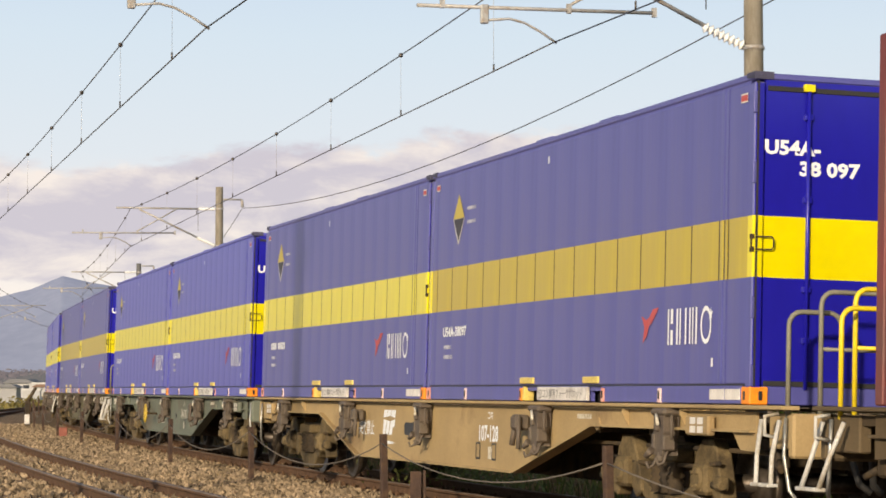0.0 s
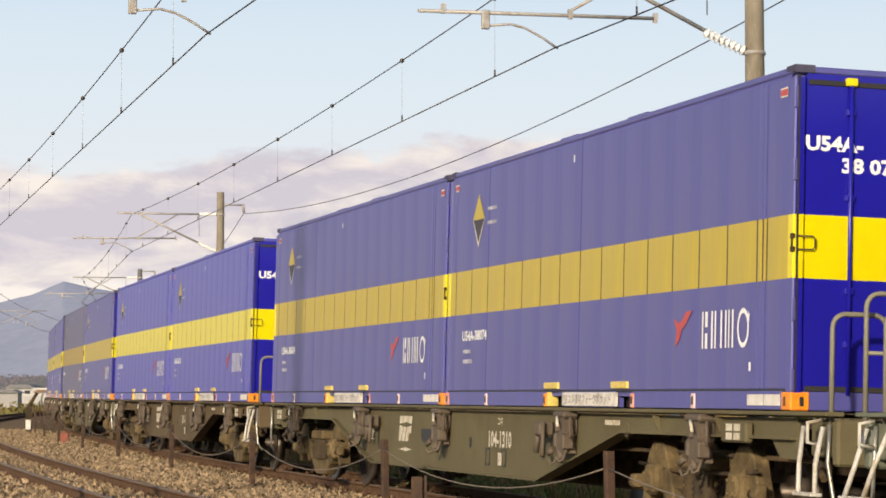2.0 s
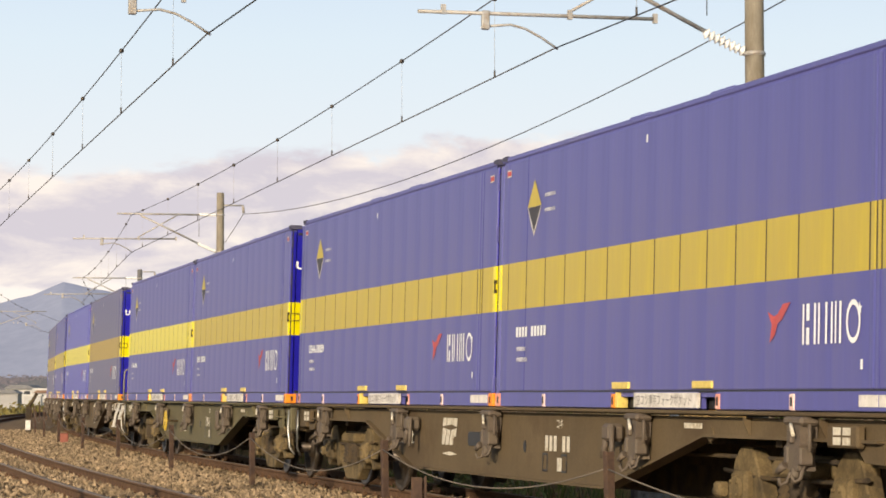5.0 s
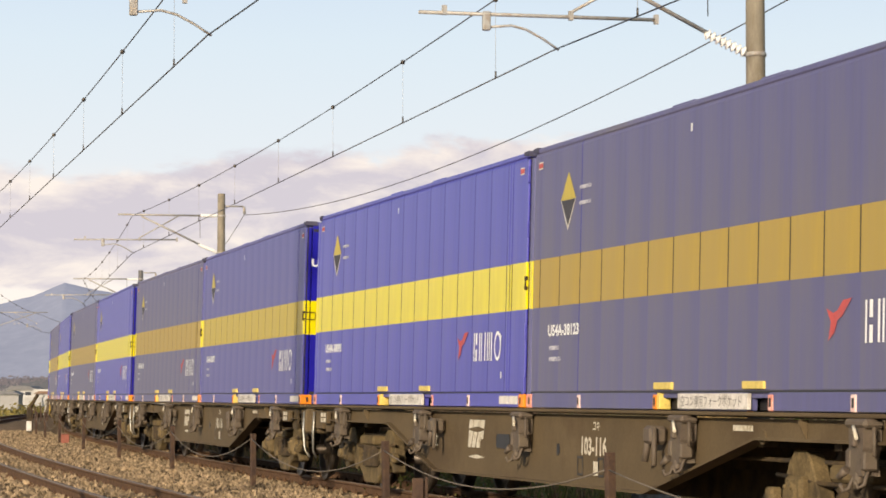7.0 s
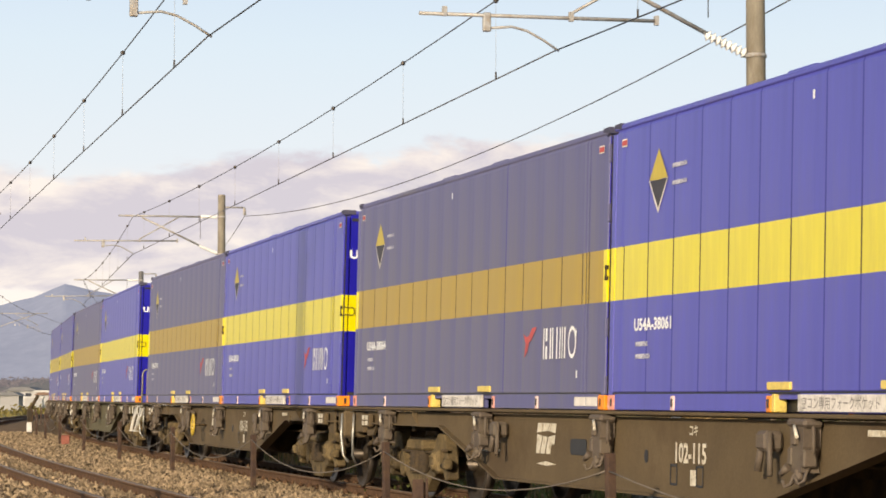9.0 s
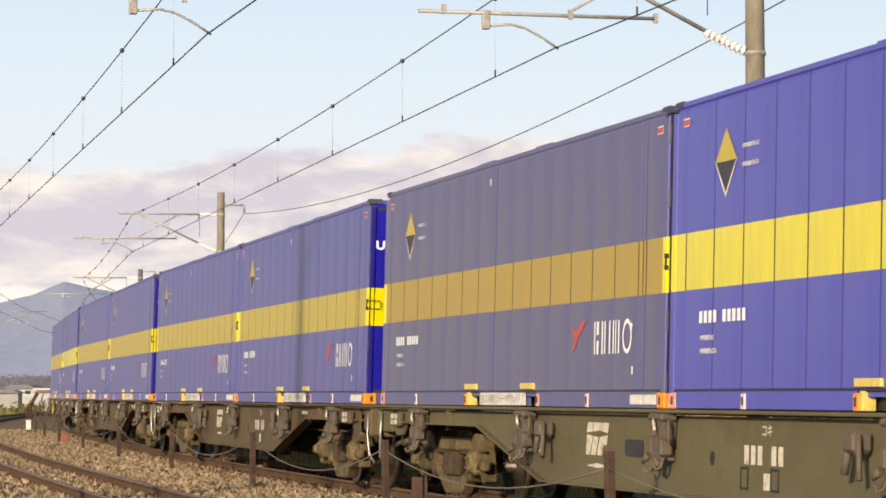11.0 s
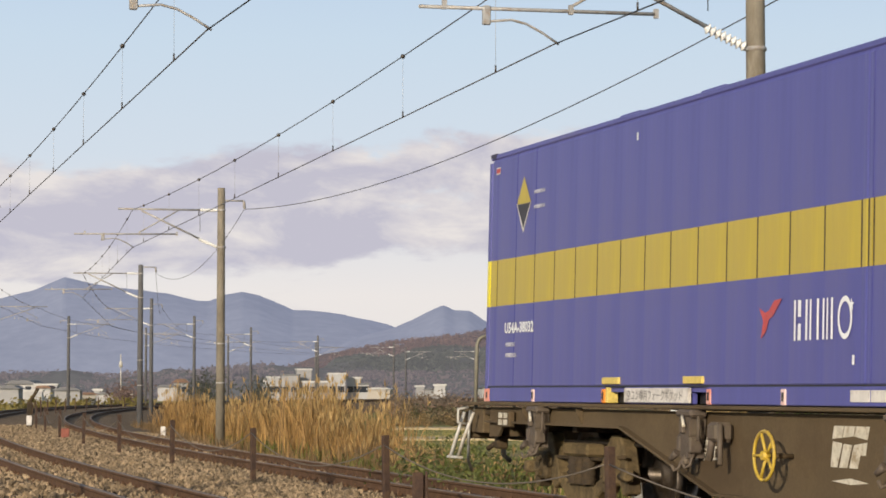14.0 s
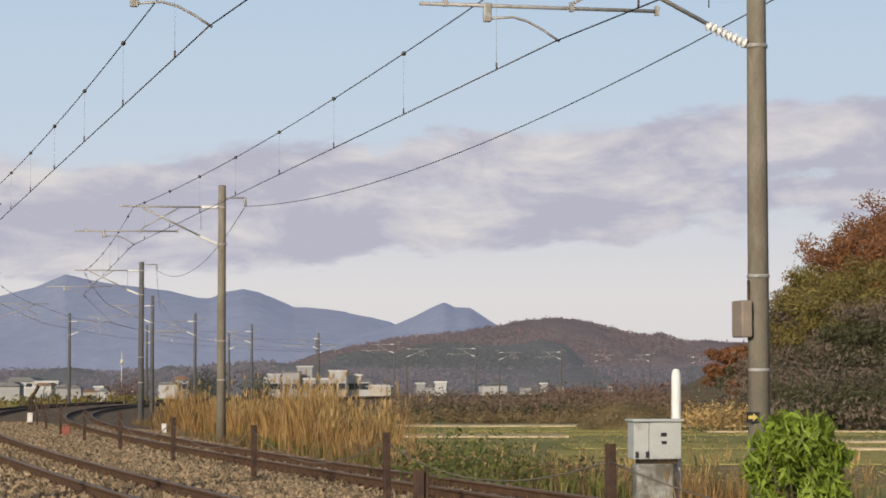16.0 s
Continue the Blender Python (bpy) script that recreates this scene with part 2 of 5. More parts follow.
SEAL = mat("dark_seam_sealant", (.07, .052, .03), .7, vary=.25, scale=3, stretch=(1, 1, .4), bump=0)
JOINT = mat("blue_panel_joint", (.046, .046, .25), .6, vary=.25, scale=3, stretch=(1, 1, .4), bump=0)


def side_panel(w, full):
    """One wall panel in blue, yellow and blue; its joint shows all the way up (True), in the band alone (False) or not at all (None)."""
    bm = bmesh.new()
    xs = ((0, .0004), (.026, .0004), (.03, 0), (w * .35, -.004), (w * .65, -.004), (w, 0))
    zs = (.145, .165, SZ0, SZ1, 2.5, 2.53)
    grid = [[bm.verts.new((-CW + .006 + (d if .145 < z < 2.53 else .012), y, z)) for y, d in xs] for z in zs]
    for i in range(len(zs) - 1):
        for j in range(len(xs) - 1):
            f = bm.faces.new((grid[i][j], grid[i + 1][j], grid[i + 1][j + 1], grid[i][j + 1]))
            f.material_index = 2 if j == 0 and i == 2 and full is not None else 3 if j == 0 and full else 1 if i == 2 else 0
    return bm


def container(fade, number, wagon_end):
    """A 31-foot blue container with a yellow band; y from its leading end."""
    e = empty("freight_container")
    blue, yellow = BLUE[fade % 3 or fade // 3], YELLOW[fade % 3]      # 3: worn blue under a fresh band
    y0 = -CL / 2
    if "panel" not in SHARED:
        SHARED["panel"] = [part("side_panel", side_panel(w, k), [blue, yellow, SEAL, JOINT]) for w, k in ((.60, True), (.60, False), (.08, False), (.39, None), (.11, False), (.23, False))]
        bm = bmesh.new()
        box(bm, -CW + .03, CW - .03, y0 + .06, -y0 - .06, .1, 2.52)
        SHARED["core"] = part("inner_body", bm, blue)
        SHARED["roof"] = part("roof", box(bmesh.new(), -CW + .004, CW - .004, y0 + .01, -y0 - .01, 2.53, 2.585, .012), blue)
        SHARED["vent"] = part("roof_vent", box(bmesh.new(), -CW + .05, -CW + .3, -.25, .25, 2.583, 2.612, .008), blue)
        SHARED["rib"] = part("roof_rib", box(bmesh.new(), -CW + .35, CW - .12, -.27, .27, 2.583, 2.6, .006), blue)
        for key, a, b in (("rail_a", .17, 3.42), ("rail_b", 3.84, 5.28), ("rail_c", 5.83, CL - .17)):
            SHARED[key] = part("bottom_rail", box(bmesh.new(), -CW - .004, -CW + .09, y0 + a, y0 + b, .0, .142, .006), blue)
        SHARED["rail_d"] = part("bottom_rail", box(bmesh.new(), -CW + .1, CW - .15, -.042, .042, 0, .142, .006), blue)
        bm = bmesh.new()
        lv = [[bm.verts.new((x, y, z)) for x, y in ((.012, 0), (.078, 0), (.09, .012), (.09, .1), (0, .1), (0, .012))] for z in (.13, SZ0, SZ1, 2.5)]
        for i in range(3):
            for j in range(6):
                bm.faces.new((lv[i][j], lv[i][(j + 1) % 6], lv[i + 1][(j + 1) % 6], lv[i + 1][j])).material_index = (1 if i == 1 else 0) + (2 if j in (0, 1) or (i == 1 and j in (4, 5)) else 0)
        bm.faces.new(lv[3])
        SHARED["post"] = part("corner_post", bm, [blue, yellow, END_BLUE, END_YELLOW])
        bm = bmesh.new()
        box(bm, -CW - .006, -CW + .15, y0 - .006, y0 + .17, -.004, .135, .01)
        SHARED["casting"] = part("corner_casting", bm, ORANGE)
        # black strip draws the shade in the gap under the side panels
        SHARED["sill_shade"] = part("sill_seam", box(bmesh.new(), -CW + .001, -CW + .03, y0 + .1, -y0 - .1, .142, .156), BLACK)
        bm = bmesh.new()
        prism(bm, ((-.098, 2.535), (.07, 2.555), (.07, 2.59), (-.098, 2.594)), -CW - .002, -CW + .16)
        SHARED["top_casting"] = part("top_casting", bm, mat("dark_corner_steel", (.055, .054, .10), .7, vary=.3, scale=6))
        SHARED["gap"] = part("door_gap", box(bmesh.new(), -CW + .022, -CW + .04, y0 - .003, y0 + .02, .14, 2.52), RUBBER)
        bm = bmesh.new()
        box(bm, -CW - .012, -CW + .1, -.045, .045, -.002, .125, .008)
        SHARED["pink"] = part("lashing_eye", bm, PINK)
        # solid black block for the shade inside a slot
        bm = bmesh.new()
        box(bm, -CW - .009, -CW, -.016, .016, .03, .1, .004)
        SHARED["slot"] = part("eye_slot", bm, BLACK)
        bm = bmesh.new()
        box(bm, -CW - .018, -CW + .05, -.21, .21, .168, .23, .006)
        SHARED["flap"] = part("pocket_flap", bm, YFLAP)
        bm = bmesh.new()
        box(bm, -CW - .006, -CW + .1, .09, .15, .0, .14, .006)
        SHARED["cheek"] = part("pocket_cheek", bm, YFLAP)
        # pocket is black all through, its inner shade put into the colour
        bm = bmesh.new()
        box(bm, -CW + .12, CW - .12, -.24, .24, .005, .16)
        SHARED["pocket"] = part("fork_pocket", bm, BLACK)
        bm = bmesh.new()
        box(bm, -CW - .012, -CW + .02, -.74, .74, .008, .134, .003)
        SHARED["plate"] = part("pocket_plate", bm, STICKER)
        bm = bmesh.new()
        box(bm, -CW - .009, -CW, -.15, .15, .03, .115, .002)
        SHARED["sticker"] = part("sticker", bm, STICKER)
        # the leading end: two doors between the posts
        for k, (a, b) in enumerate(((-CW + .1, -.006), (.006, CW - .1))):
            bm = bmesh.new()
            lv = [[bm.verts.new((x, y, z)) for x, y in ((a, y0 + .05), (a, y0 + .012), (b, y0 + .012), (b, y0 + .05))] for z in (.15, SZ0, SZ1, 2.53)]
            for i in range(3):
                for j in range(3):
                    bm.faces.new((lv[i][j], lv[i][j + 1], lv[i + 1][j + 1], lv[i + 1][j])).material_index = 1 if i == 1 else 0
            SHARED["door%d" % k] = part("end_door", bm, [END_BLUE, END_YELLOW])
        bm = bmesh.new()
        box(bm, -CW + .11, CW - .11, y0 + .002, y0 + .012, -.02, .02, .003)
        SHARED["seal"] = part("door_seal", bm, RUBBER)
        bm = bmesh.new()
        rod(bm, (0, 0, .12), (0, 0, 2.5), .017)
        for z in (.5, .9, 1.6, 2.25):
            box(bm, -.035, .035, -.012, .03, z - .025, z + .025, .006)
        box(bm, -.045, .045, -.02, .03, 2.45, 2.51, .006, 1)
        SHARED["rod"] = part("locking_rod", bm, [END_BLUE, END_YELLOW])
        bm = bmesh.new()
        box(bm, -CW - .01, -CW + .022, y0 - .012, y0 + .02, -.085, .085, .006)
        SHARED["hinge"] = part("hinge", bm, blue)
        bm = bmesh.new()
        pipe(bm, [(-CW + .02, y0 - .015, 1.2), (-CW + .15, y0 - .025, 1.2), (-CW + .165, y0 - .025, 1.22), (-CW + .165, y0 - .025, 1.28), (-CW + .15, y0 - .025, 1.3), (-CW + .02, y0 - .015, 1.3)], .006)
        for z in (1.2, 1.3):
            box(bm, -CW - .014, -CW + .012, y0 - .01, y0 + .035, z - .02, z + .02, .005)
        rod(bm, (-CW - .008, y0 + .01, 1.2), (-CW - .008, y0 + .01, 1.3), .009)
        SHARED["handle"] = part("door_handle", bm, GRIME)
        m = on_side(-CW - .004, 0, 0)
        SHARED["mark"] = part("hazard_mark", shape(bmesh.new(), ((-.22, .0), (0, -.005), (.22, 0), (0, .27)), m), YELLOW[1])
        SHARED["mark2"] = part("hazard_mark_lower", shape(bmesh.new(), ((-.20, -.008), (0, -.255), (.20, -.008)), m), mat("faded_black_print", (.045, .043, .055), .6, vary=.2, scale=8, bump=0))
        SHARED["mark3"] = part("hazard_mark_edge", shape(shape(bmesh.new(), ((-.23, .005), (-.195, -.008), (0, -.25), (0, -.30)), m), ((.23, .005), (0, -.30), (0, -.25), (.195, -.008)), m), STICKER)
        for key, w, h in (("line_a", .34, .036), ("line_b", .30, .04), ("line_c", .36, .042)):
            SHARED[key] = part("small_writing", bars(bmesh.new(), [(0, w, 0, h)], m), FAINT)
        # emblem: a row of white shapes with a ring, and a red swallow-like wedge
        for i, q in enumerate(EMBLEM):
            SHARED["emblem_bar%d" % i] = part("emblem_bar", bars(bmesh.new(), [q], m), WHITE)
        bm = bmesh.new()
        k = 20
        for i in range(k):
            a, b = 2 * math.pi * i / k, 2 * math.pi * (i + 1) / k
            shape(bm, [(.86 + r * math.cos(t) * .115, .145 + r * math.sin(t) * .15) for r, t in ((1, a), (1, b), (.75, b), (.75, a))], m)
        shape(bm, [(.96 + (.05 if i % 2 == 0 else .02) * math.sin(i * math.pi / 5), .23 + (.05 if i % 2 == 0 else .02) * math.cos(i * math.pi / 5)) for i in range(10)][::-1], m @ Matrix.Translation((0, 0, .001)))
        SHARED["emblem"] = part("emblem_ring", bm, WHITE)
        bm = bmesh.new()
        shape(bm, ((.02, .0), (.12, .06), (.17, .15), (.24, .17), (.40, .30), (.26, .29), (.17, .22), (.10, .20), (-.02, .24), (.06, .14)), m)
        SHARED["wedge"] = part("red_emblem", bm, RED)
        bm = bmesh.new()
        bars(bm, [(-.065, .065, -.024, .024)], m)
        bars(bm, [(-.05, .05, -.012, .0)], m @ Matrix.Translation((0, 0, .001)))
        SHARED["tag"] = part("red_tag", bm, RED)
        bm = bmesh.new()
        bars(bm, [(-.07, .07, -.036, .036)], on_side(-CW - .003, 0, 0))
        SHARED["tagback"] = part("tag_border", bm, STICKER)
        bm = bmesh.new()
        bars(bm, [(-.02, .02, -.035, .035)], m)
        SHARED["dot"] = part("white_mark", bm, WHITE)
        for k, o in list(SHARED.items()):
            for q in (o if isinstance(o, list) else [o]):
                PROTOS.append(q)

    def put(key, name, m=Matrix(), swap=False, which=None):
        src = SHARED[key] if which is None else SHARED[key][which]
        o = share(name, src, e, m)
        if swap:
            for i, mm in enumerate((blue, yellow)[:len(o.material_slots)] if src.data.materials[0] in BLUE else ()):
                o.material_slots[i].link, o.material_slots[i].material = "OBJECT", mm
        return o

    T = Matrix.Translation
    put("core", "inner_body", swap=True), put("roof", "roof", swap=True)
    for key in ("rail_a", "rail_b", "rail_c"):
        put(key, "bottom_rail", swap=True), put(key, "bottom_rail", Matrix.Rotation(math.pi, 4, "Z"), True)
    for y in (y0 + .05, -y0 - .05):
        put("rail_d", "bottom_rail", T((0, y, 0)), True)
    for x in (-CW, CW - .09):
        for y in (y0, -y0 - .1):
            put("post", "corner_post", T((x, y, 0)), True)
    for v in (3.55, 5.45):
        put("vent", "roof_vent", T((0, y0 + v, 0)), True)
    for i in range(9):
        put("rib", "roof_rib", T((0, y0 + .7 + i, 0)), True)
    u = .1
    for w, which in ((.39, 3), (.08, 2), (.11, 4)) + ((.60, None),) * 14 + ((.23, 5),):
        if which is None:
            which = 0 if fade == 0 or random.random() < .1 else 1
        put("panel", "side_panel", T((0, y0 + u, 0)), True, which)
        u += w
    put("sill_shade", "sill_seam")
    for y in (y0 + .1, -y0 - .1):
        put("top_casting", "top_casting", T((0, y, 0)))
    put("gap", "door_gap")
    put("casting", "corner_casting"), put("slot", "eye_slot", T((-.004, y0 + .1, 0)))
    c = put("casting", "corner_casting", T((0, CL - .17 + .012, 0)))
    c.material_slots[0].link, c.material_slots[0].material = "OBJECT", PINK
    c = put("casting", "corner_casting", T((2 * CW - .144, 0, 0)))
    put("slot", "eye_slot", T((-.004, -y0 - .09, 0)))
    share("end_slot", SHARED["slot"], e, T((-CW + .08, y0 - .005, 0)) @ Matrix.Rotation(math.pi / 2, 4, "Z") @ T((CW - .004, 0, 0)))
    for v in (1.94, 7.82):
        c = put("pink", "lashing_eye", T((0, y0 + v, 0)))
        c.material_slots[0].link, c.material_slots[0].material = "OBJECT", PALE
        put("slot", "eye_slot", T((-.01, y0 + v, 0)))
    for v in (3.71, 5.64):
        put("flap", "pocket_flap", T((0, y0 + v, 0))), put("pocket", "fork_pocket", T((0, y0 + v - .08, 0)))
    put("cheek", "pocket_cheek", T((0, y0 + 5.63, 0)))
    c = put("pink", "lashing_eye", T((0, y0 + 5.83, 0)))
    c.material_slots[0].link, c.material_slots[0].material = "OBJECT", ORANGE
    put("slot", "eye_slot", T((-.01, y0 + 5.83, 0)))
    put("pink", "lashing_eye", T((0, y0 + 3.38, 0))), put("slot", "eye_slot", T((-.01, y0 + 3.38, 0)))
    put("plate", "pocket_plate", T((0, y0 + 4.55, 0)))
    text("plate_writing", "空コン専用フォークポケット", .10, on_side(-CW - .0145, y0 + 5.22, .034), PRINT, e)
    put("sticker", "sticker", T((0, y0 + .34, 0))), put("sticker", "sticker", T((0, y0 + .66, 0)))
    for k in (0, 1):
        put("door%d" % k, "end_door", swap=True)
    put("handle", "door_handle")
    for z in (2.465, .163):
        put("seal", "door_seal", T((0, 0, z)))
    for z in (.22, .75, 1.8, 2.35):
        put("hinge", "hinge", T((0, 0, z)), True)
    for x in (-.79, .79):
        put("rod", "locking_rod", T((x, y0 - .012, 0)))
    put("mark", "hazard_mark", T((0, y0 + 8.25, 2.0))), put("mark2", "hazard_mark_lower", T((0, y0 + 8.25, 2.0))), put("mark3", "hazard_mark_edge", T((0, y0 + 8.25, 2.0)))
    for key, v, z in (("line_a", 7.93, 1.92), ("line_a", 7.93, 2.07), ("line_b", 8.74, .56), ("line_c", 8.74, .45)):
        put(key, "small_writing", T((0, y0 + v, z)))
    put("emblem", "emblem_ring", T((0, y0 + 1.80, .485)) @ Matrix.Diagonal((1, 1.02, 1.04, 1)))
    for i in range(len(EMBLEM)):
        put("emblem_bar%d" % i, "emblem_bar", T((0, y0 + 1.80, .485)) @ Matrix.Diagonal((1, 1.02, 1.04, 1)))
    put("wedge", "red_emblem", T((0, y0 + 2.40, .51)))
    put("tagback", "tag_border", T((0, y0 + .20, 2.40))), put("tag", "red_tag", T((0, y0 + .20, 2.40)))
    put("tagback", "tag_border", T((0, y0 + CL - .3, 2.40))), put("tag", "red_tag", T((0, y0 + CL - .3, 2.40)))
    put("dot", "white_mark", T((0, y0 + .78, .33))), put("dot", "white_mark", T((0, y0 + 5.1, 2.36)))
    if number:
        text("side_lettering", "U54A-" + number, .145, on_side(-CW - .004, y0 + 8.78, .70), WHITE, e, .005, 1.22)
        if wagon_end:
            text("end_lettering", "U54A-", .152, on_end(-CW + .09, y0 + .008, 1.955), WHITE, e, .006, 1.16)
            text("end_lettering", number[:2], .152, on_end(-CW + .385, y0 + .008, 1.795), WHITE, e, .006, 1.22)
            text("end_lettering", number[2:], .152, on_end(-CW + .62, y0 + .008, 1.795), WHITE, e, .006, 1.22)
    else:
        o = part("side_lettering", bars(bmesh.new(), [(i * .098, i * .098 + .068, 0, .10) for i in range(10) if i != 4], on_side(-CW - .004, y0 + 8.76, .70)), WHITE, e)
        if wagon_end:
            text("end_lettering", "U54A-", .152, on_end(-CW + .09, y0 + .008, 1.955), WHITE, e, .006, 1.16)
            for i in range(5):
                part("end_number_bar", bars(bmesh.new(), [(0, .085, 0, .105)], on_end(-CW + .385 + i * .115, y0 + .008, 1.795)), WHITE, e)
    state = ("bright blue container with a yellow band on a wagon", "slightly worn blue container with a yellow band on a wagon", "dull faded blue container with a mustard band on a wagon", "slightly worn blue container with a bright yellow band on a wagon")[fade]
    return tagged(e, state, "container", "containers on the train")


SHARED, PROTOS = {}, []
# upright bars of the side emblem: x from, to, y from, to
EMBLEM = ((.02, .05, .0, .29), (.085, .14, .17, .29), (.085, .14, .0, .12), (.215, .25, .0, .29), (.285, .315, .0, .29), (.405, .44, 0, .29), (.50, .53, 0, .29), (.565, .59, .0, .29), (.635, .67, 0, .29))


def maroon_container():
    e = empty("freight_container")
    bm = bmesh.new()
    box(bm, -CW + .05, CW - .05, -2.9, 2.9, .02, 2.55, .01)
    part("inner_body", bm, MAROON, e)
    for i in range(20):
        bm = bmesh.new()
        box(bm, -CW + .01, -CW + .06, -2.9 + i * .29 + .05, -2.9 + i * .29 + .24, .16, 2.42, .02)
        part("side_rib", bm, MAROON, e)
    for x in (-CW, CW - .1):
        for y in (-2.95, 2.83):
            bm = bmesh.new()
            box(bm, x, x + .1, y, y + .12, 0, 2.58, .012)
            part("corner_post", bm, MAROON, e)
    for z in (0, 2.44):
        bm = bmesh.new()
        for x in (-CW + .002, CW - .1):
            box(bm, x, x + .098, -2.83, 2.83, z, z + .14, .01)
        for y in (-2.94, 2.84):
            box(bm, -CW + .1, CW - .1, y, y + .1, z, z + .14, .01)
        part("frame_rail", bm, MAROON, e)
    for x in (-.8, -.3, .3, .8):
        bm = bmesh.new()
        rod(bm, (x, 2.97, .1), (x, 2.97, 2.5), .018)
        part("locking_rod", bm, MAROON, e)
    return tagged(e, "maroon ribbed steel container on a flat wagon", "container", "containers on the train")


# ---- flat wagons ----
WHEELS = []


def bogie_parts(y, paint, e):
    """A two-axle bogie with cast side frames."""
    b = bmesh.new()
    box(b, -1.0, 1.0, y - .22, y + .22, .42, .62, .03)
    box(b, -.25, .25, y - .95, y + .95, .45, .56, .02)
    bo = part("bogie", b, GRIME, e)
    for sx in (-1, 1):
        x0, x1 = sorted((sx * .89, sx * 1.03))
        for k in (-.95, .95):
            q = 1 if k > 0 else -1
            bm = bmesh.new()
            prism(bm, [(y + k + a * q, c - LOW) for a, c in ((-.40, .30), (-.34, .46), (-.20, .70), (-.10, .79), (.12, .79), (.22, .70), (.33, .44), (.36, .27), (.24, .24), (.15, .34), (.0, .38), (-.14, .34), (-.24, .24))], x0, x1)
            bmesh.ops.bevel(bm, geom=bm.edges[:], offset=.014, segments=1, affect="EDGES")
            part("pedestal", bm, BOGIE, bo)
            bm = bmesh.new()
            box(bm, sx * 1.0 - .1, sx * 1.0 + .1, y + k - .15, y + k + .15, .33 - LOW, .60 - LOW, .03)
            rod(bm, (sx * 1.05, y + k, .46 - LOW), (sx * 1.13, y + k, .46 - LOW), .115, .095, 14)
            for a in range(4):
                c = (y + k + .075 * math.cos(a * 1.57 + .8), .46 - LOW + .075 * math.sin(a * 1.57 + .8))
                rod(bm, (sx * 1.12, *c), (sx * 1.145, *c), .016, seg=6)
            part("axle_box", bm, BOGIE, bo)
            bm = bmesh.new()
            box(bm, sx * 1.06 - .05, sx * 1.06 + .05, y + k + q * .42 - .07, y + k + q * .42 + .07, .38 - LOW, .50 - LOW, .02)
            rod(bm, (sx * 1.08, y + k + q * .30, .42 - LOW), (sx * 1.08, y + k + q * .50, .42 - LOW), .035)
            part("wear_stop", bm, BOGIE, bo)
        bm = bmesh.new()
        prism(bm, [(y + a, c - LOW) for a, c in ((-.70, .44), (-.46, .36), (-.34, .30), (.34, .30), (.46, .36), (.70, .44), (.66, .30), (.48, .22), (.30, .09), (-.30, .09), (-.48, .22), (-.66, .30))], x0 + .02, x1 + .02)
        bmesh.ops.bevel(bm, geom=bm.edges[:], offset=.014, segments=1, affect="EDGES")
        part("side_frame", bm, BOGIE, bo)
        for k in (-.20, .0, .20):
            part("coil_spring", lathe(bmesh.new(), [(.082 - .022 * (i % 2), i * .026) for i in range(11)], Matrix.Translation((sx * 1.0, y + k, .31 - LOW)), 10), GRIME, bo)
        bm = bmesh.new()
        box(bm, sx * .98 - .1, sx * .98 + .1, y - .34, y + .34, .575 - LOW, .70 - LOW, .025)
        rod(bm, (sx * .8, y - .36, .66 - LOW), (sx * .8, y + .36, .66 - LOW), .09, seg=12)
        part("bolster_end", bm, BOGIE, bo)
        bm = bmesh.new()
        pipe(bm, [(sx * 1.06, y - 1.32, .60 - LOW), (sx * 1.0, y - .7, .56 - LOW), (sx * 1.0, y + .6, .55 - LOW), (sx * 1.06, y + 1.3, .6 - LOW)], .02)
        part("brake_rigging", bm, GRIME, bo)
    for k in (-.95, .95):
        bm = bmesh.new()
        rod(bm, (-.9, 0, 0), (.9, 0, 0), .075)
        for sx in (-1, 1):
            c = Matrix.Translation((sx * .52, 0, 0)) @ Matrix.Rotation(math.pi / 2, 4, "Y")
            lathe(bm, [(.05, -.07), (.15, -.07), (.16, -.03), (.34, -.02), (.36, -.07), (.43, -.065), (.455, sx * .065), (.36, .07), (.34, .02), (.16, .03), (.15, .07), (.05, .07)], c, 28)
        WHEELS.append((part("wheelset", bm, WHEEL, bo), y + k))


def lock_bracket(bm, y):
    """A folding container lock on the side sill: head, two jaws, a lower block and three hanging hooks."""
    box(bm, -1.36, -1.2, y - .17, y + .16, .89, .955, .022)
    prism(bm, [(y + a, z) for a, z in ((-.12, .895), (.12, .895), (.11, .74), (.07, .66), (.10, .56), (-.10, .56), (-.07, .67), (-.11, .75))], -1.34, -1.2)
    box(bm, -1.37, -1.33, y - .02, y + .05, .76, .86, .01)
    box(bm, -1.35, -1.22, y + .07, y + .16, .60, .75, .02)
    box(bm, -1.35, -1.24, y - .15, y - .09, .60, .73, .012)
    rod(bm, (-1.35, y + .12, .60), (-1.38, y + .19, .54), .035, .022, 8)
    rod(bm, (-1.31, y, .58), (-1.32, y + .01, .47), .045, .03, 8)
    for k, z, w in ((-.11, .50, .015), (.08, .47, .015)):
        pipe(bm, [(-1.29, y + k, .60), (-1.32, y + k * 1.15, z + .06), (-1.34, y + k * 1.25, z), (-1.38, y + k * 1.25 + .02, z - .02), (-1.40, y + k * 1.2 + .02, z + .03)], w)
    rod(bm, (-1.30, y - .2, .9), (-1.31, y - .23, .70), .014)
    return bm


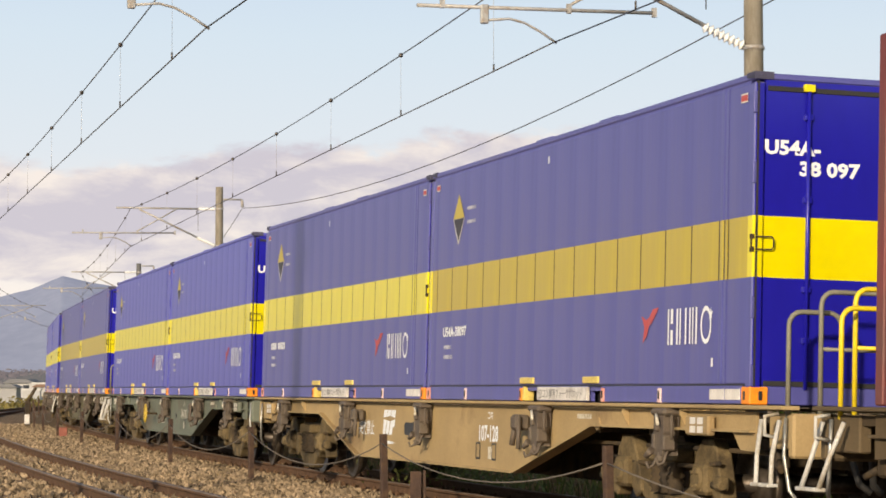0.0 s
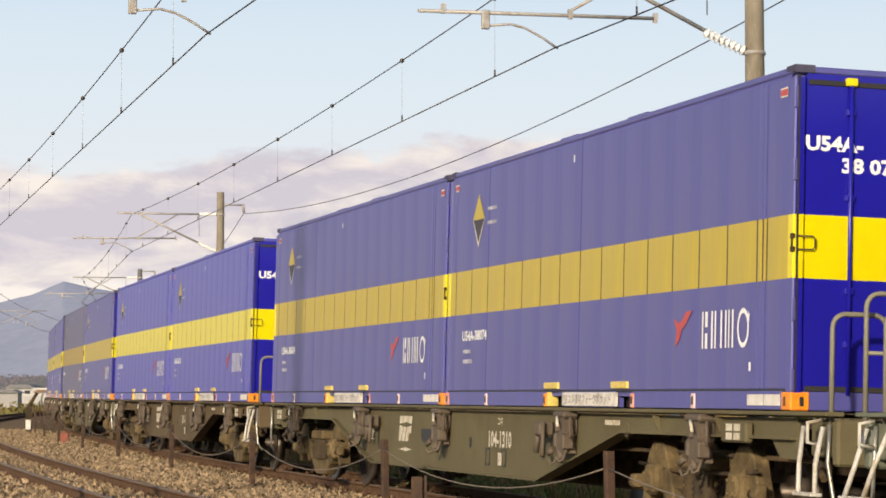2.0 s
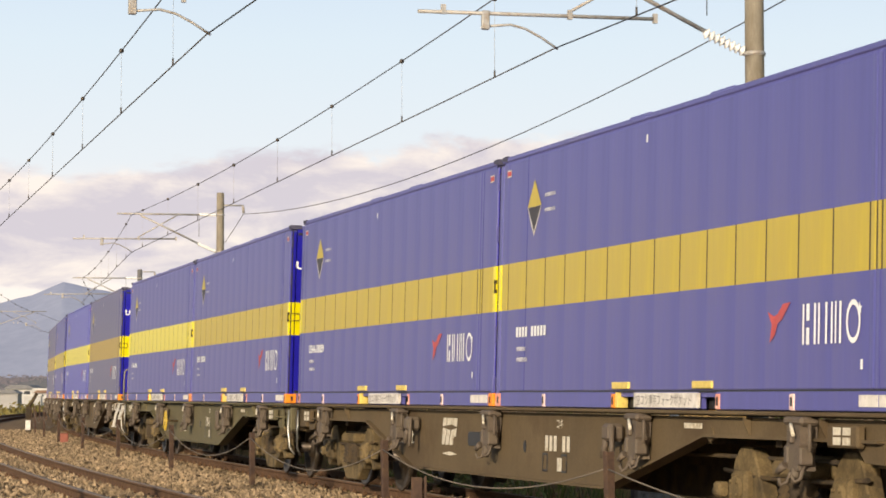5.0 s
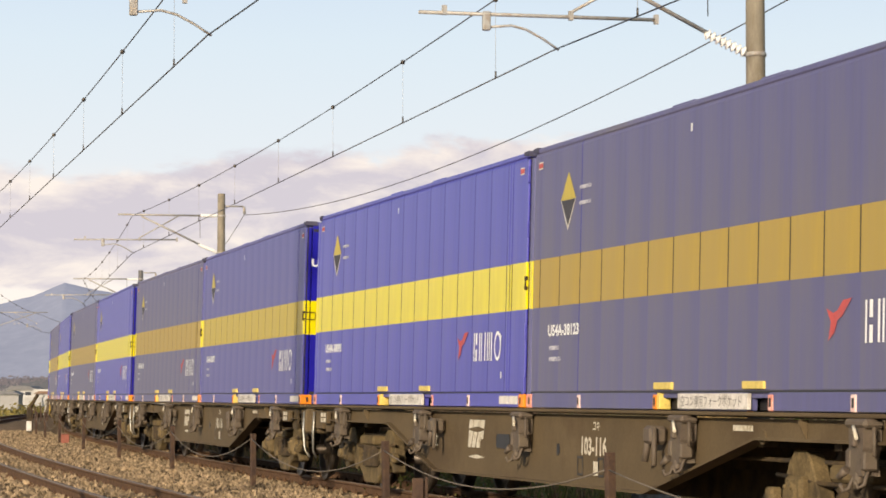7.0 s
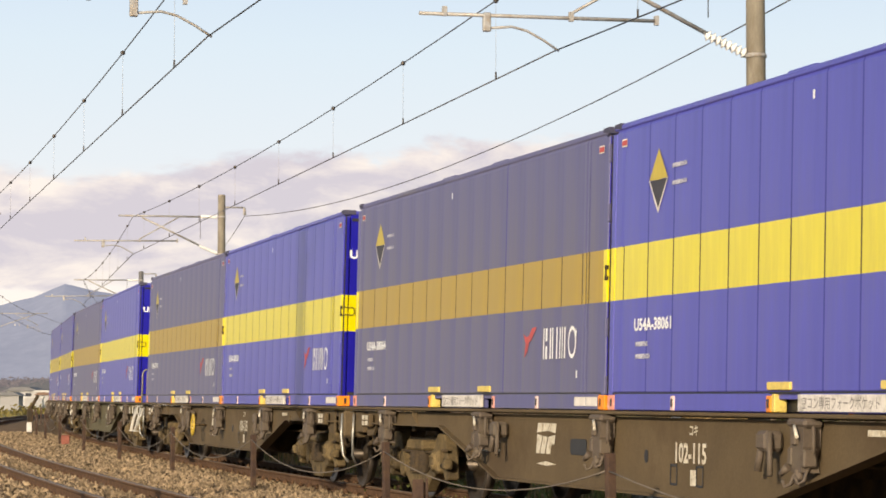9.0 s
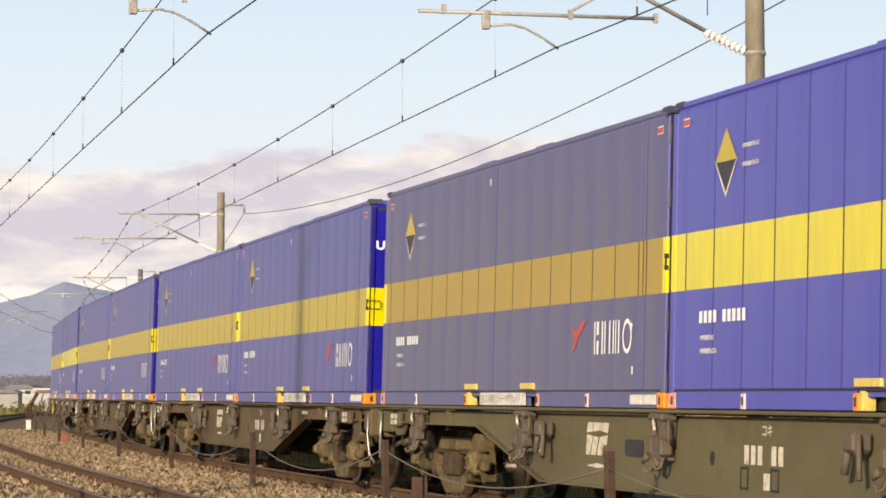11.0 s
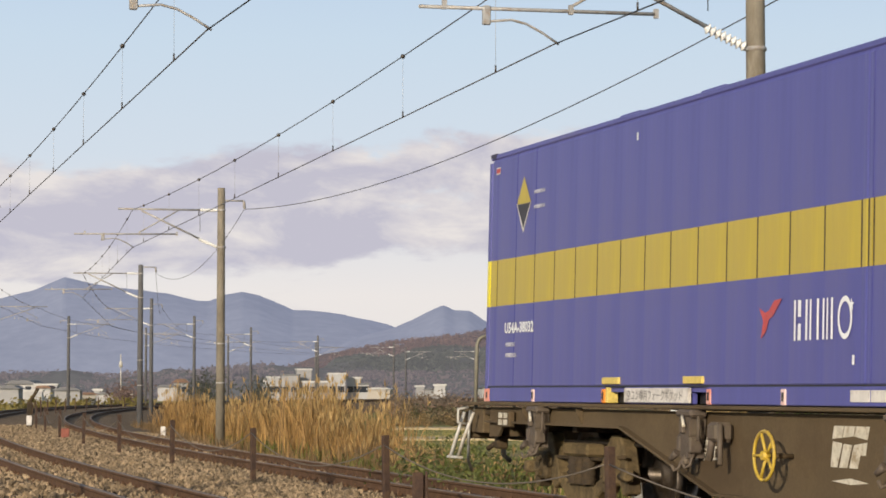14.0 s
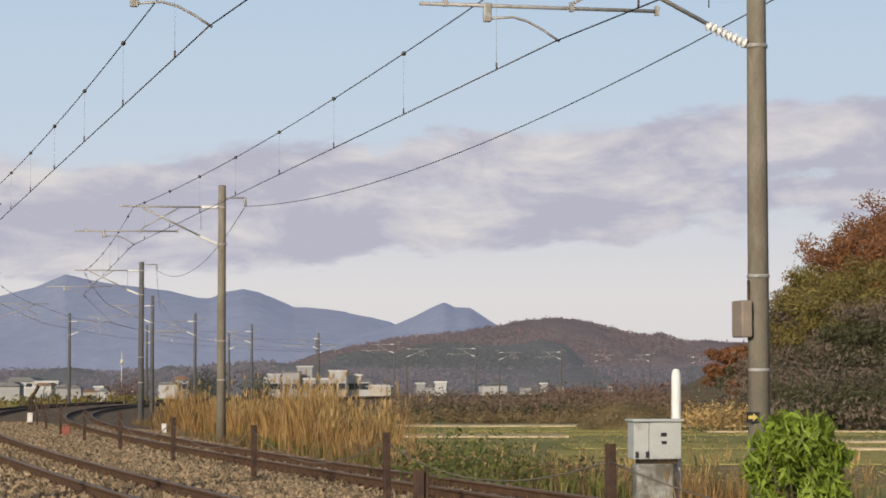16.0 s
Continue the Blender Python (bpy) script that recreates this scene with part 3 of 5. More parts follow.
def handrail(paint, y, out, e, label=""):
    """Two rounded tube hoops, the outer one lower."""
    bm = bmesh.new()
    for x0, x1, yy, h in ((-1.17, -.74, y - out * .16, 1.70), (-.98, -.30, y, 1.85)):
        top = [(x0 + .1 - .1 * math.cos(q), yy, h - .1 + .1 * math.sin(q)) for q in (0, .4, .8, 1.2, 1.57)]
        pipe(bm, [(x0, yy, .9)] + top + [(x0 + x1 - p[0], yy, p[2]) for p in reversed(top)] + [(x1, yy, .9)], .02)
    pipe(bm, [(-.98, y, 1.42), (-.30, y, 1.42)], .016)
    return part("handrail", bm, paint, e, label)


def step_ladder(y, out, e):
    bm = bmesh.new()
    for k in (-.14, .14):
        pipe(bm, [(-1.27, y + k * 1.2, .88), (-1.34, y + k + out * .06, .62), (-1.38, y + k + out * .14, .40)], .019)
    box(bm, -1.42, -1.33, y + out * .14 - .16, y + out * .14 + .16, .385, .412, .005)
    return part("step_ladder", bm, WSTEP, e, "white-painted step stirrup")


def wagon(paint, number, front, rear):
    e = empty("flat_wagon")
    yf, yr = -9.65 - (.52 if front else 0), 9.65 + (.52 if rear else 0)
    bm = bmesh.new()
    box(bm, -1.16, 1.16, yf + .03, yr - .03, .86, .93)
    box(bm, -.35, .35, -9.6, 9.6, .50, .86)
    # added deep box, keeps bright ground beyond from showing under the belly
    box(bm, -.28, .28, -5.2, 5.2, .20, .55, .02)
    for i in range(13):
        box(bm, -1.12, 1.12, -8.4 + i * 1.4 - .06, -8.4 + i * 1.4 + .06, .72, .86)
    part("deck", bm, GRIME, e)
    for sx in (-1, 1):
        bm = bmesh.new()
        o = ((yf + .72, .94), (yf + .72, .80), (-5.75, .795), (-3.35, .285), (3.35, .285), (5.5, .795), (yr - .72, .80), (yr - .72, .94))
        prism(bm, o, sx * 1.17 - .012, sx * 1.17 + .012)
        part("side_sill", bm, paint, e)
        bm = bmesh.new()
        low = o[1:7]
        for (a, b), (c, d) in zip(low, low[1:]):
            prism(bm, ((a, b), (c, d), (c, d - .022), (a, b - .022)), sx * 1.17 - .075, sx * 1.17 + .075)
        part("bottom_flange", bm, paint, e)
        bm = bmesh.new()
        box(bm, sx * 1.23 - .075, sx * 1.23 + .075, yf - .03, yr + .03, .958, .99, .006)
        part("deck_edge", bm, paint, e)
        for sy, ye in ((-1, yf), (1, yr)):
            bm = bmesh.new()
            prism(bm, [(ye - sy * a, b) for a, b in ((.722, .79), (1.2, .79), (1.02, .64), (.722, .63))], sx * 1.172 - .014, sx * 1.172 + .014)
            part("end_plate", bm, paint, e)
            lo, hi = sorted((ye - sy * .06, ye - sy * .48))
            part("end_block", box(bmesh.new(), sx * 1.13 - .05, sx * 1.13 + .05, lo, hi, .665, .93, .012), paint, e)
            bm = bmesh.new()
            pipe(bm, [(sx * 1.21, ye - sy * .1, .90), (sx * 1.22, ye - sy * .1, .62), (sx * 1.2, ye - sy * .04, .36), (sx * 1.14, ye + sy * .02, .26)], .016)
            part("uncoupling_lever", bm, STEEL, e)
            bm = bmesh.new()
            box(bm, sx * 1.02 - .06, sx * 1.02 + .06, ye - sy * .62 - .07, ye - sy * .62 + .07, .50, .66, .02)
            rod(bm, (sx * 1.02, ye - sy * .62, .8), (sx * 1.02, ye - sy * .62, .5), .03)
            rod(bm, (sx * 1.06, ye - sy * .55, .56), (sx * 1.1, ye - sy * .42, .50), .028)
            part("end_cock", bm, GRIME, e)
        for y in (-8.0, -6.6, 6.6, 8.2):
            bm = bmesh.new()
            prism(bm, ((sx * 1.185, .94), (sx * 1.25, .94), (sx * 1.25, .90), (sx * 1.185, .78)), y - .01, y + .01, "y")
            part("gusset", bm, paint, e)
    for y in (-7.75, -4.35, .0, 3.72, 7.62):
        part("container_lock", lock_bracket(bmesh.new(), y), LOCK, e)
        bm = bmesh.new()
        rod(bm, (-1.37, y - .02, .90), (-1.40, y - .13, .82), .014)
        part("lock_pin", bm, WORNWHITE, e, "pale lock pin")
    for y in (-3.72, 3.12):
        bm = bmesh.new()
        box(bm, -1.36, -1.2, y - .1, y + .1, .70, .86, .03)
        rod(bm, (-1.33, y - .12, .84), (-1.36, y - .2, .52), .022)
        rod(bm, (-1.31, y + .06, .78), (-1.33, y + .1, .55), .03)
        part("lock_handle", bm, LOCK, e)
    for y, w in ((-8.42, .25), (8.75, .2)):
        bm = bmesh.new()
        box(bm, -1.27, -1.2, y - w, y + w, .74, .90, .015)
        part("equipment_box", bm, paint, e)
        bm = bmesh.new()
        bars(bm, [(a, a + .13, b, b + .055) for a in (-.14, .02) for b in (-.07, 0)], on_side(-1.273, y, .83))
        part("paper_label", bm, STICKER if paint is TAN else WORNWHITE, e)
    # under the belly: air tank, brake cylinder, pipe
    for name, a, b, r, z in (("air_tank", -2.4, -1.0, .2, .45), ("brake_cylinder", 1.2, 2.3, .17, .42)):
        part(name, rod(bmesh.new(), (-.6, a, z), (-.6, b, z), r, seg=16), GRIME, e)
    bm = bmesh.new()
    rod(bm, (-.9, -9.6, .62), (-.9, 9.6, .62), .02)
    part("brake_pipe", bm, GRIME, e)
    bogie_parts(-7.1, paint, e), bogie_parts(7.1, paint, e)
    for sy, ye in ((-1, yf), (1, yr)):
        bm = bmesh.new()
        box(bm, -1.22, 1.22, ye + sy * .01 - .05, ye + sy * .01 + .05, .60, .935, .02)
        part("end_beam", bm, paint, e)
        bm = bmesh.new()
        box(bm, -.12, .12, min(ye, ye + sy * .2), max(ye, ye + sy * .2), .66, .90, .03)
        box(bm, -.17, .17, ye + sy * .12 - .07, ye + sy * .12 + .07, .62, .96, .04)
        part("coupler", bm, GRIME, e)
        for x in (-.75, .45):
            bm = bmesh.new()
            pipe(bm, [(x, ye + sy * .02, .68), (x - .02, ye + sy * .12, .60), (x + .02, ye + sy * .17, .42), (x + .1, ye + sy * .2, .36)], .028)
            part("brake_hose", bm, RUBBER, e)
        if (front if sy < 0 else rear):
            bm = bmesh.new()
            pipe(bm, [(-1.25, ye - sy * .15, .93), (-1.36, ye - sy * .15, .91), (-1.36, ye - sy * .15, .77), (-1.25, ye - sy * .15, .75)], .016)
            part("grab_iron", bm, WSTEP, e, "white grab iron")
    if front:
        handrail(TANRAIL, yf, -1, e), step_ladder(yf + .25, -1, e)
    if rear:
        handrail(YRAIL if rear == 2 else TANRAIL, yr, 1, e, "yellow handrail" if rear == 2 else ""), step_ladder(yr - .25, 1, e)
        y = 1.95
        bm = bmesh.new()
        k = 20
        c = Matrix.Translation((-1.42, y, .62)) @ Matrix.Rotation(math.pi / 2, 4, "Y")
        pipe(bm, [c @ Vector((.185 * math.cos(2 * math.pi * i / k), .185 * math.sin(2 * math.pi * i / k), 0)) for i in range(k + 1)], .014)
        for i in range(5):
            a = 2 * math.pi * i / 5 + .3
            rod(bm, c @ Vector((0, 0, .02)), c @ Vector((.18 * math.cos(a), .18 * math.sin(a), 0)), .013, seg=6)
        rod(bm, (-1.44, y, .62), (-1.38, y, .62), .035)
        hw = part("brake_wheel", bm, OCHREW, e, "yellow spoked hand brake wheel")
        bm = bmesh.new()
        rod(bm, (-1.40, y, .62), (-1.16, y, .62), .02)
        part("spindle", bm, GRIME, hw)
    # markings on the side towards the near track
    m = on_side(-1.186, 1.3 if rear else 2.17, .56)
    bm = bmesh.new()
    for q in (((.02, .205), (.05, .30), (.21, .30), (.18, .215)), ((.19, .215), (.22, .30), (.40, .30), (.36, .228)), ((.37, .228), (.41, .30), (.62, .30), (.585, .205)),
              ((.0, .0), (.11, .0), (.19, .175), (.03, .188)), ((.14, .0), (.27, .0), (.345, .165), (.21, .173)), ((.30, .0), (.44, .0), (.48, .095), (.56, .095), (.585, .188), (.375, .166)),
              ((.02, -.10), (.33, -.072), (.62, -.098), (.33, -.118))):
        shape(bm, q, m)
    part("white_emblem", bm, WORNWHITE if paint is not TAN else WHITE, e)
    # black plate on the sill stands for the dark of an opening
    bm = bmesh.new()
    prism(bm, [(a + (-.1 if rear else .67), b) for a, b in ((.0, .60), (.0, .69), (.03, .72), (.42, .72), (.45, .69), (.45, .60), (.42, .57), (.03, .57))], -1.192, -1.15)
    part("lifting_hole", bm, BLACK, e)
    text("class_mark", "コキ", .105, on_side(-1.186, -2.28 if paint is TAN else -1.86, .80), WORNWHITE if paint is not TAN else WHITE, e, .002)
    part("sill_cap", rod(bmesh.new(), (-1.2, -5.8, .80), (-1.17, -5.8, .80), .06, seg=16), paint, e)
    if paint is not TAN:
        # round hole drawn as a black plate too, its shade in the colour
        bm = bmesh.new()
        prism(bm, [(-.88 + .045 * math.cos(i * math.pi / 6), .60 + .06 * math.sin(i * math.pi / 6)) for i in range(12)], -1.188, -1.15)
        part("sill_hole", bm, BLACK, e)
    if number:
        text("number", number, .23, on_side(-1.186, -1.95 if paint is TAN else -1.53, .57), WORNWHITE if paint is not TAN else WHITE, e, .007, .95)
    else:
        part("number", bars(bmesh.new(), [(i * .13, i * .13 + .09, 0, .15) for i in range(6) if i != 3], on_side(-1.186, -1.95 if paint is TAN else -1.53, .57)), WORNWHITE, e)
    text("warning", "突放禁止", .2, on_side(-1.186, 3.4 if paint is TAN else 4.15, .56), WORNWHITE if paint is not TAN else WHITE, e, .002)
    for k in (-.14, .22):
        bm = bmesh.new()
        for a, b, c, d in ((0, .16, 0, .02), (0, .16, .16, .18), (0, .02, 0, .18), (.14, .16, 0, .18)):
            bars(bm, [(a, b, c, d)], on_side(-1.187, (-2.1 if paint is TAN else -1.68) - k * 1.6, .37))
        part("card_holder", bm, BLACK, e)
    part("small_writing", bars(bmesh.new(), [(0, .14, 0, .13)], on_side(-1.187, -2.33 if paint is TAN else -1.91, .38)), WORNWHITE, e)
    part("small_writing", bars(bmesh.new(), [(0, .40, 0, .045)], on_side(-1.186, -5.2, .84)), WORNWHITE, e)
    look_ = {TAN: "dusty tan", BROWN: "rusty brown", GREENGREY: "grey-green", OLIVE: "dirty olive"}[paint]
    return tagged(e, look_ + " steel container flat wagon with fish-bellied sides, on rails", "freight wagon", "wagons of the train")


# the train: wagon paint, wagon number, handrail in front, at the rear; for each of two containers its fade and number
TRAIN = ((BROWN, "", 0, 2, 0, "", 0, ""),
         (TAN, "107-128", 1, 0, 1, "38097", 3, ""), (GREENGREY, "104-1963", 0, 1, 0, "38136", 0, "38117"), (OLIVE, "104-1310", 1, 0, 1, "38074", 1, "38004"),
         (BROWN, "101-1", 1, 0, 0, "38135", 0, "38060"), (OLIVE, "100-1", 0, 0, 1, "38117", 2, "38085"), (BROWN, "", 0, 0, 1, "", 1, "38059"),
         (OLIVE, "100-1", 0, 1, 1, "", 3, "38042"), (BROWN, "103-116", 1, 0, 2, "38123", 0, "38093"), (BROWN, "102-116", 0, 0, 1, "38072", 2, "38158"),
         (BROWN, "102-115", 0, 0, 0, "38061", 2, "38064"), (BROWN, "103-115", 0, 1, 0, "38162", 2, "38110"), (OLIVE, "", 1, 0, 0, "", 2, ""),
         (BROWN, "", 0, 0, 1, "", 1, "38173"), (BROWN, "102-3", 0, 0, 1, "38128", 1, ""), (BROWN, "103-3", 0, 1, 3, "38009", 1, "38032"))
# leading end of each wagon's load along the line at the start
S_LOAD = (-16.71, 4.18, 24.20, 45.04, 65.81, 85.60, 105.32, 125.06, 145.94, 165.69, 185.44, 205.18, 226.06, 245.81, 265.53, 285.19)


def gone(t):
    """Metres that the train has run by t: about 75 km/h, a little faster at the end."""
    q = t / 13.5
    return t * (20.8678 - .6748 * q + 1.2072 * q * q - .4872 * q ** 3)


MOVING = []                       # thing, wagon's place in the train, place on the wagon
for n, (paint, wn_, fr, re, fa, na, fb, nb) in enumerate(TRAIN):
    MOVING.append((wagon(paint, wn_, fr, re), n - 1, 0, 0))
    if n == 0:
        MOVING += [(maroon_container(), -1, 6.4, 1.0), (maroon_container(), -1, 0, 1.0), (maroon_container(), -1, -6.4, 1.0)]
        continue
    MOVING.append((container(fa, na, True), n - 1, -4.755, 1.0))
    MOVING.append((container(fb, nb, False), n - 1, 4.755, 1.0))
for o in PROTOS:
    bpy.data.objects.remove(o)


def motions():
    for thing, k, y, z in MOVING:
        rows = []
        for i in range(33):
            t = i / 2
            s = S_LOAD[k + 1] - gone(t) + 9.46
            rows.append((t, canted(s) @ Matrix.Translation((0, y, z))))
        walk(thing, rows)
    for wheel, y in WHEELS:
        walk(wheel, [(i / FPS, Matrix.Translation((0, y, .43 - LOW)) @ Matrix.Rotation(gone(i / FPS) / .43, 4, "X")) for i in range(16 * FPS + 1)])

# ---- ground, track bed, rails ----
def ground_material():
    m = mat("autumn_fields", (.16, .145, .055), .9, spec=.08, vary=.25, scale=.25, bump=.5, bscale=6)
    n, l = m.node_tree.nodes, m.node_tree.links
    b = n["Principled BSDF"]
    co, mp, t = n.new("ShaderNodeTexCoord"), n.new("ShaderNodeMapping"), n.new("ShaderNodeTexNoise")
    mp.inputs["Scale"].default_value = (.004, .055, 1)
    l.new(co.outputs["Object"], mp.inputs[0]), l.new(mp.outputs[0], t.inputs["Vector"])
    t.inputs["Scale"].default_value, t.inputs["Detail"].default_value = 1, 3
    r = n.new("ShaderNodeValToRGB")
    e = r.color_ramp.elements
    e[0].position, e[0].color = .32, (.17, .19, .06, 1)
    e[1].position, e[1].color = .68, (.5, .4, .2, 1)
    for p, c in ((.45, (.25, .25, .09, 1)), (.53, (.34, .30, .11, 1)), (.60, (.28, .2, .1, 1))):
        e.new(p).color = c
    l.new(t.outputs[0], r.inputs[0])
    old = b.inputs["Base Color"].links[0].from_socket
    mx = n.new("ShaderNodeMix")
    mx.data_type = "RGBA"
    mx.inputs[0].default_value = .8
    l.new(old, mx.inputs[6]), l.new(r.outputs[0], mx.inputs[7]), l.new(mx.outputs[2], b.inputs["Base Color"])
    return m


BALLAST = mat("ballast", (.215, .155, .10), .95, spec=.1, vary=.4, scale=9, dirt=(.15, .10, .065), dirt_amount=.35, bump=1.0, bscale=22)
STONE = mat("crushed_stone", (.24, .178, .115), .9, spec=.15, vary=.2, scale=14, bump=.4, bscale=50, island=.55)
RUST = mat("rusty_rail_side", (.115, .066, .04), .85, spec=.15, vary=.3, scale=7, dirt=(.09, .05, .03), dirt_amount=.35, bump=.3)
SHINE = mat("running_surface", (.15, .105, .075), .55, .15, spec=.3, vary=.15, scale=8, dirt=(.16, .11, .08), dirt_amount=.2)
SLEEPER = mat("concrete_sleeper", (.22, .17, .12), .9, spec=.1, vary=.2, scale=6, dirt=(.17, .12, .08), dirt_amount=.4, bump=.4)
CONCRETE = mat("weathered_concrete", (.235, .21, .168), .85, vary=.18, scale=4, stretch=(1, 1, .3), dirt=(.16, .135, .10), dirt_amount=.3, bump=.35, bscale=45)
# same concrete for far poles, their dark look at a distance put into the colour
FARPOLE = mat("distance_greyed_concrete", (.125, .125, .13), .9, spec=.1, vary=.15, scale=3)
WIRE = mat("dark_wire", (.10, .085, .075), .5, .6, vary=.15)
GALV = mat("weathered_fitting", (.38, .375, .37), .5, .15, vary=.15, scale=14, dirt=(.3, .25, .2), dirt_amount=.3)
PORCELAIN = mat("porcelain_insulator", (.82, .82, .80), .25, vary=.08, scale=12)
POSTRUST = mat("rusty_brown_post", (.065, .042, .034), .85, spec=.15, vary=.25, scale=12, dirt=(.10, .062, .04), dirt_amount=.3, bump=.35)
ROPE = mat("grey_rope", (.15, .125, .10), .9, vary=.2, scale=30)

bm = bmesh.new()
bmesh.ops.create_grid(bm, x_segments=4, y_segments=4, size=4900, matrix=Matrix.Translation((0, 0, -1.25)))
tagged(part("ground", bm, ground_material()), "flat autumn fields in green and straw strips", "ground", kind="structure")

PROFILE = [(9, -1.4), (6.5, -1.1), (3.9, -.72), (2.9, -.48), (2.35, -.42), (1.75, -.32), (1.2, -.28), (-.9, -.225), (-1.4, -.21), (-1.75, -.16), (-2.3, -.15), (-3.0, -.15), (-3.7, -.17), (-4.9, -.12), (-5.6, -.15), (-6.2, -.3), (-7.4, -.5), (-9.5, -.55), (-14, -1.4)]
rng = np.random.default_rng(7)


def bed_height(lat):
    """Height of the bed at lat to the left."""
    u = [p[0] for p in PROFILE][::-1]
    return float(np.interp(-lat, u, [p[1] for p in PROFILE][::-1]))


vs, fs = sweep(PROFILE, -70, 520, 1.0, cant=0)
k = len(PROFILE)
fs = [f for i, f in enumerate(fs) if i % k != k - 1]
vs = [v + Vector((0, 0, .05 * noise.noise(v * 1.3))) for v in vs]
tagged(raw("track_bed", vs, fs, BALLAST, smooth=True), "brown crushed-stone ballast bed under two tracks", "track bed", kind="structure")

RAIL_SIDE = [(-.030, -.012), (-.032, -.035), (-.009, -.05), (-.009, -.125), (-.062, -.14), (-.062, -.15), (.062, -.15), (.062, -.14), (.009, -.125), (.009, -.05), (.032, -.035), (.030, -.012)]
for base in (0, D2):
    for g in (-.565, .565):
        vs, fs = sweep([(u + g, h) for u, h in RAIL_SIDE], -70, 520, 1, base, z=0 if base else -LOW)
        e = tagged(raw("rail", vs, fs, RUST), "rust-brown steel rail", "rail", kind="structure")
        vs, fs = sweep([(u + g, h) for u, h in ((-.030, -.012), (.030, -.012), (.024, 0), (-.024, 0))], -70, 520, 1, base, z=0 if base else -LOW)
        raw("rail_head", vs, fs, SHINE, e)

# sleepers with their clips, near and far track
bm = bmesh.new()
prism(bm, ((-.12, -.30), (.12, -.30), (.09, -.152), (-.09, -.152)), -1.0, 1.0)
sl = part("sleeper", bm, SLEEPER)
bm = bmesh.new()
for g in (-.565, .565):
    for q in (-.11, .11):
        box(bm, g + q - .035, g + q + .035, -.05, .05, -.152, -.105, .012)
        rod(bm, (g + q, 0, -.12), (g + q, 0, -.08), .016, seg=6)
cl = part("rail_clips", bm, RUST)
group = empty("sleepers")
tagged(group, "concrete sleepers bedded in ballast with rusty rail clips", "sleepers", kind="structure")
for base, lo, hi in ((D2, 5, 85), (0, 4, 78)):
    s = lo
    while s < hi:
        m = canted(s, base, z=0 if base else -LOW)
        share("sleeper", sl, group, m), share("rail_clip", cl, group, m)
        s += .62
bpy.data.objects.remove(sl), bpy.data.objects.remove(cl)


# loose stones on the ballast
def stones(count, s_lo, s_hi, l_lo, l_hi, size):
    ov = np.array([(1, 0, 0), (-1, 0, 0), (0, 1, 0), (0, -1, 0), (0, 0, 1), (0, 0, -1)], float)
    of = [(0, 2, 4), (2, 1, 4), (1, 3, 4), (3, 0, 4), (2, 0, 5), (1, 2, 5), (3, 1, 5), (0, 3, 5)]
    q = rng.random(count)
    ss = s_lo + (s_hi - s_lo) * q ** 1.5
    la = rng.uniform(l_lo, l_hi, count)
    vs, fs = [], []
    for i in range(count):
        on_rail = min(abs(abs(la[i]) - .565), abs(abs(la[i] - D2) - .565)) < .1
        if on_rail:
            continue
        c = np.array(at(ss[i], la[i], bed_height(la[i]) + .015))
        r = size * rng.uniform(.5, 1.35)
        sc = np.array([1, rng.uniform(.6, 1), rng.uniform(.5, .85)]) * r
        a = rng.random(3) * 6.28
        R = np.array(Euler(a).to_matrix())
        v = (ov * sc * rng.uniform(.7, 1.2, (6, 1)) + rng.normal(0, r * .15, (6, 3))) @ R.T + c
        b = len(vs)
        vs += v.tolist()
        fs += [(x + b, y + b, z + b) for x, y, z in of]
    return vs, fs


v1, f1 = stones(15000, 8, 75, 1.25, 3.6, .055)
v2, f2 = stones(13000, 8, 70, 3.3, 7.2, .055)
v3, f3 = stones(6000, 8, 70, -2.2, 1.3, .05)
o1, o2 = len(v1), len(v1) + len(v2)
tagged(raw("ballast_stones", v1 + v2 + v3, f1 + [tuple(a + o1 for a in f) for f in f2] + [tuple(a + o2 for a in f) for f in f3], STONE),
       "loose brown and grey crushed stones of the ballast", "ballast", kind="stuff")


# ---- fence of short posts with a rope, between the tracks ----
POSTS = [5.5, 12.7, 20.35, 28.0, 35.8, 43.8] + [52 + 7.75 * i for i in range(16)]
LATP = 1.95
for i, s in enumerate(POSTS):
    bm = bmesh.new()
    z0, h = bed_height(LATP) - .1, (.69 if i == 0 else .635) + .02 * math.sin(i * 2.1)
    for a in ((-.034, .034, -.034, -.024), (-.034, -.024, -.024, .034)):
        box(bm, *a, z0, h, .002)
    box(bm, -.03, .03, -.03, .03, h - .05, h - .03)
    o = part("fence_post", bm, POSTRUST)
    o.matrix_basis = upright(s, LATP) @ pose(0, 0, 0, random.uniform(-1.5, 1.5), random.uniform(-1.5, 1.5), 10)
    tagged(o, "short rusty brown angle-iron fence post in the ballast", "post", "fence posts between the tracks")
for a, b in list(zip(POSTS, POSTS[1:]))[:9] + [(-3, 5.5)]:
    bm = bmesh.new()
    sag = .28 if int(a) % 2 else .34
    pts = [at(a + (b - a) * f, LATP + .03, .55 - sag * 4 * f * (1 - f)) for f in [i / 14 for i in range(15)]]
    pipe(bm, pts, .0075)
    tagged(part("rope", bm, ROPE), "thin grey rope sagging between two fence posts", "rope", "ropes of the fence")
bm = bmesh.new()
box(bm, -.08, .035, -.03, -.015, -.4, .30, .004)
box(bm, .055, .08, -.045, .04, -.4, .31, .004)
box(bm, -.08, .07, .01, .025, -.4, .27, .004)
o = part("marker_post", bm, POSTRUST)
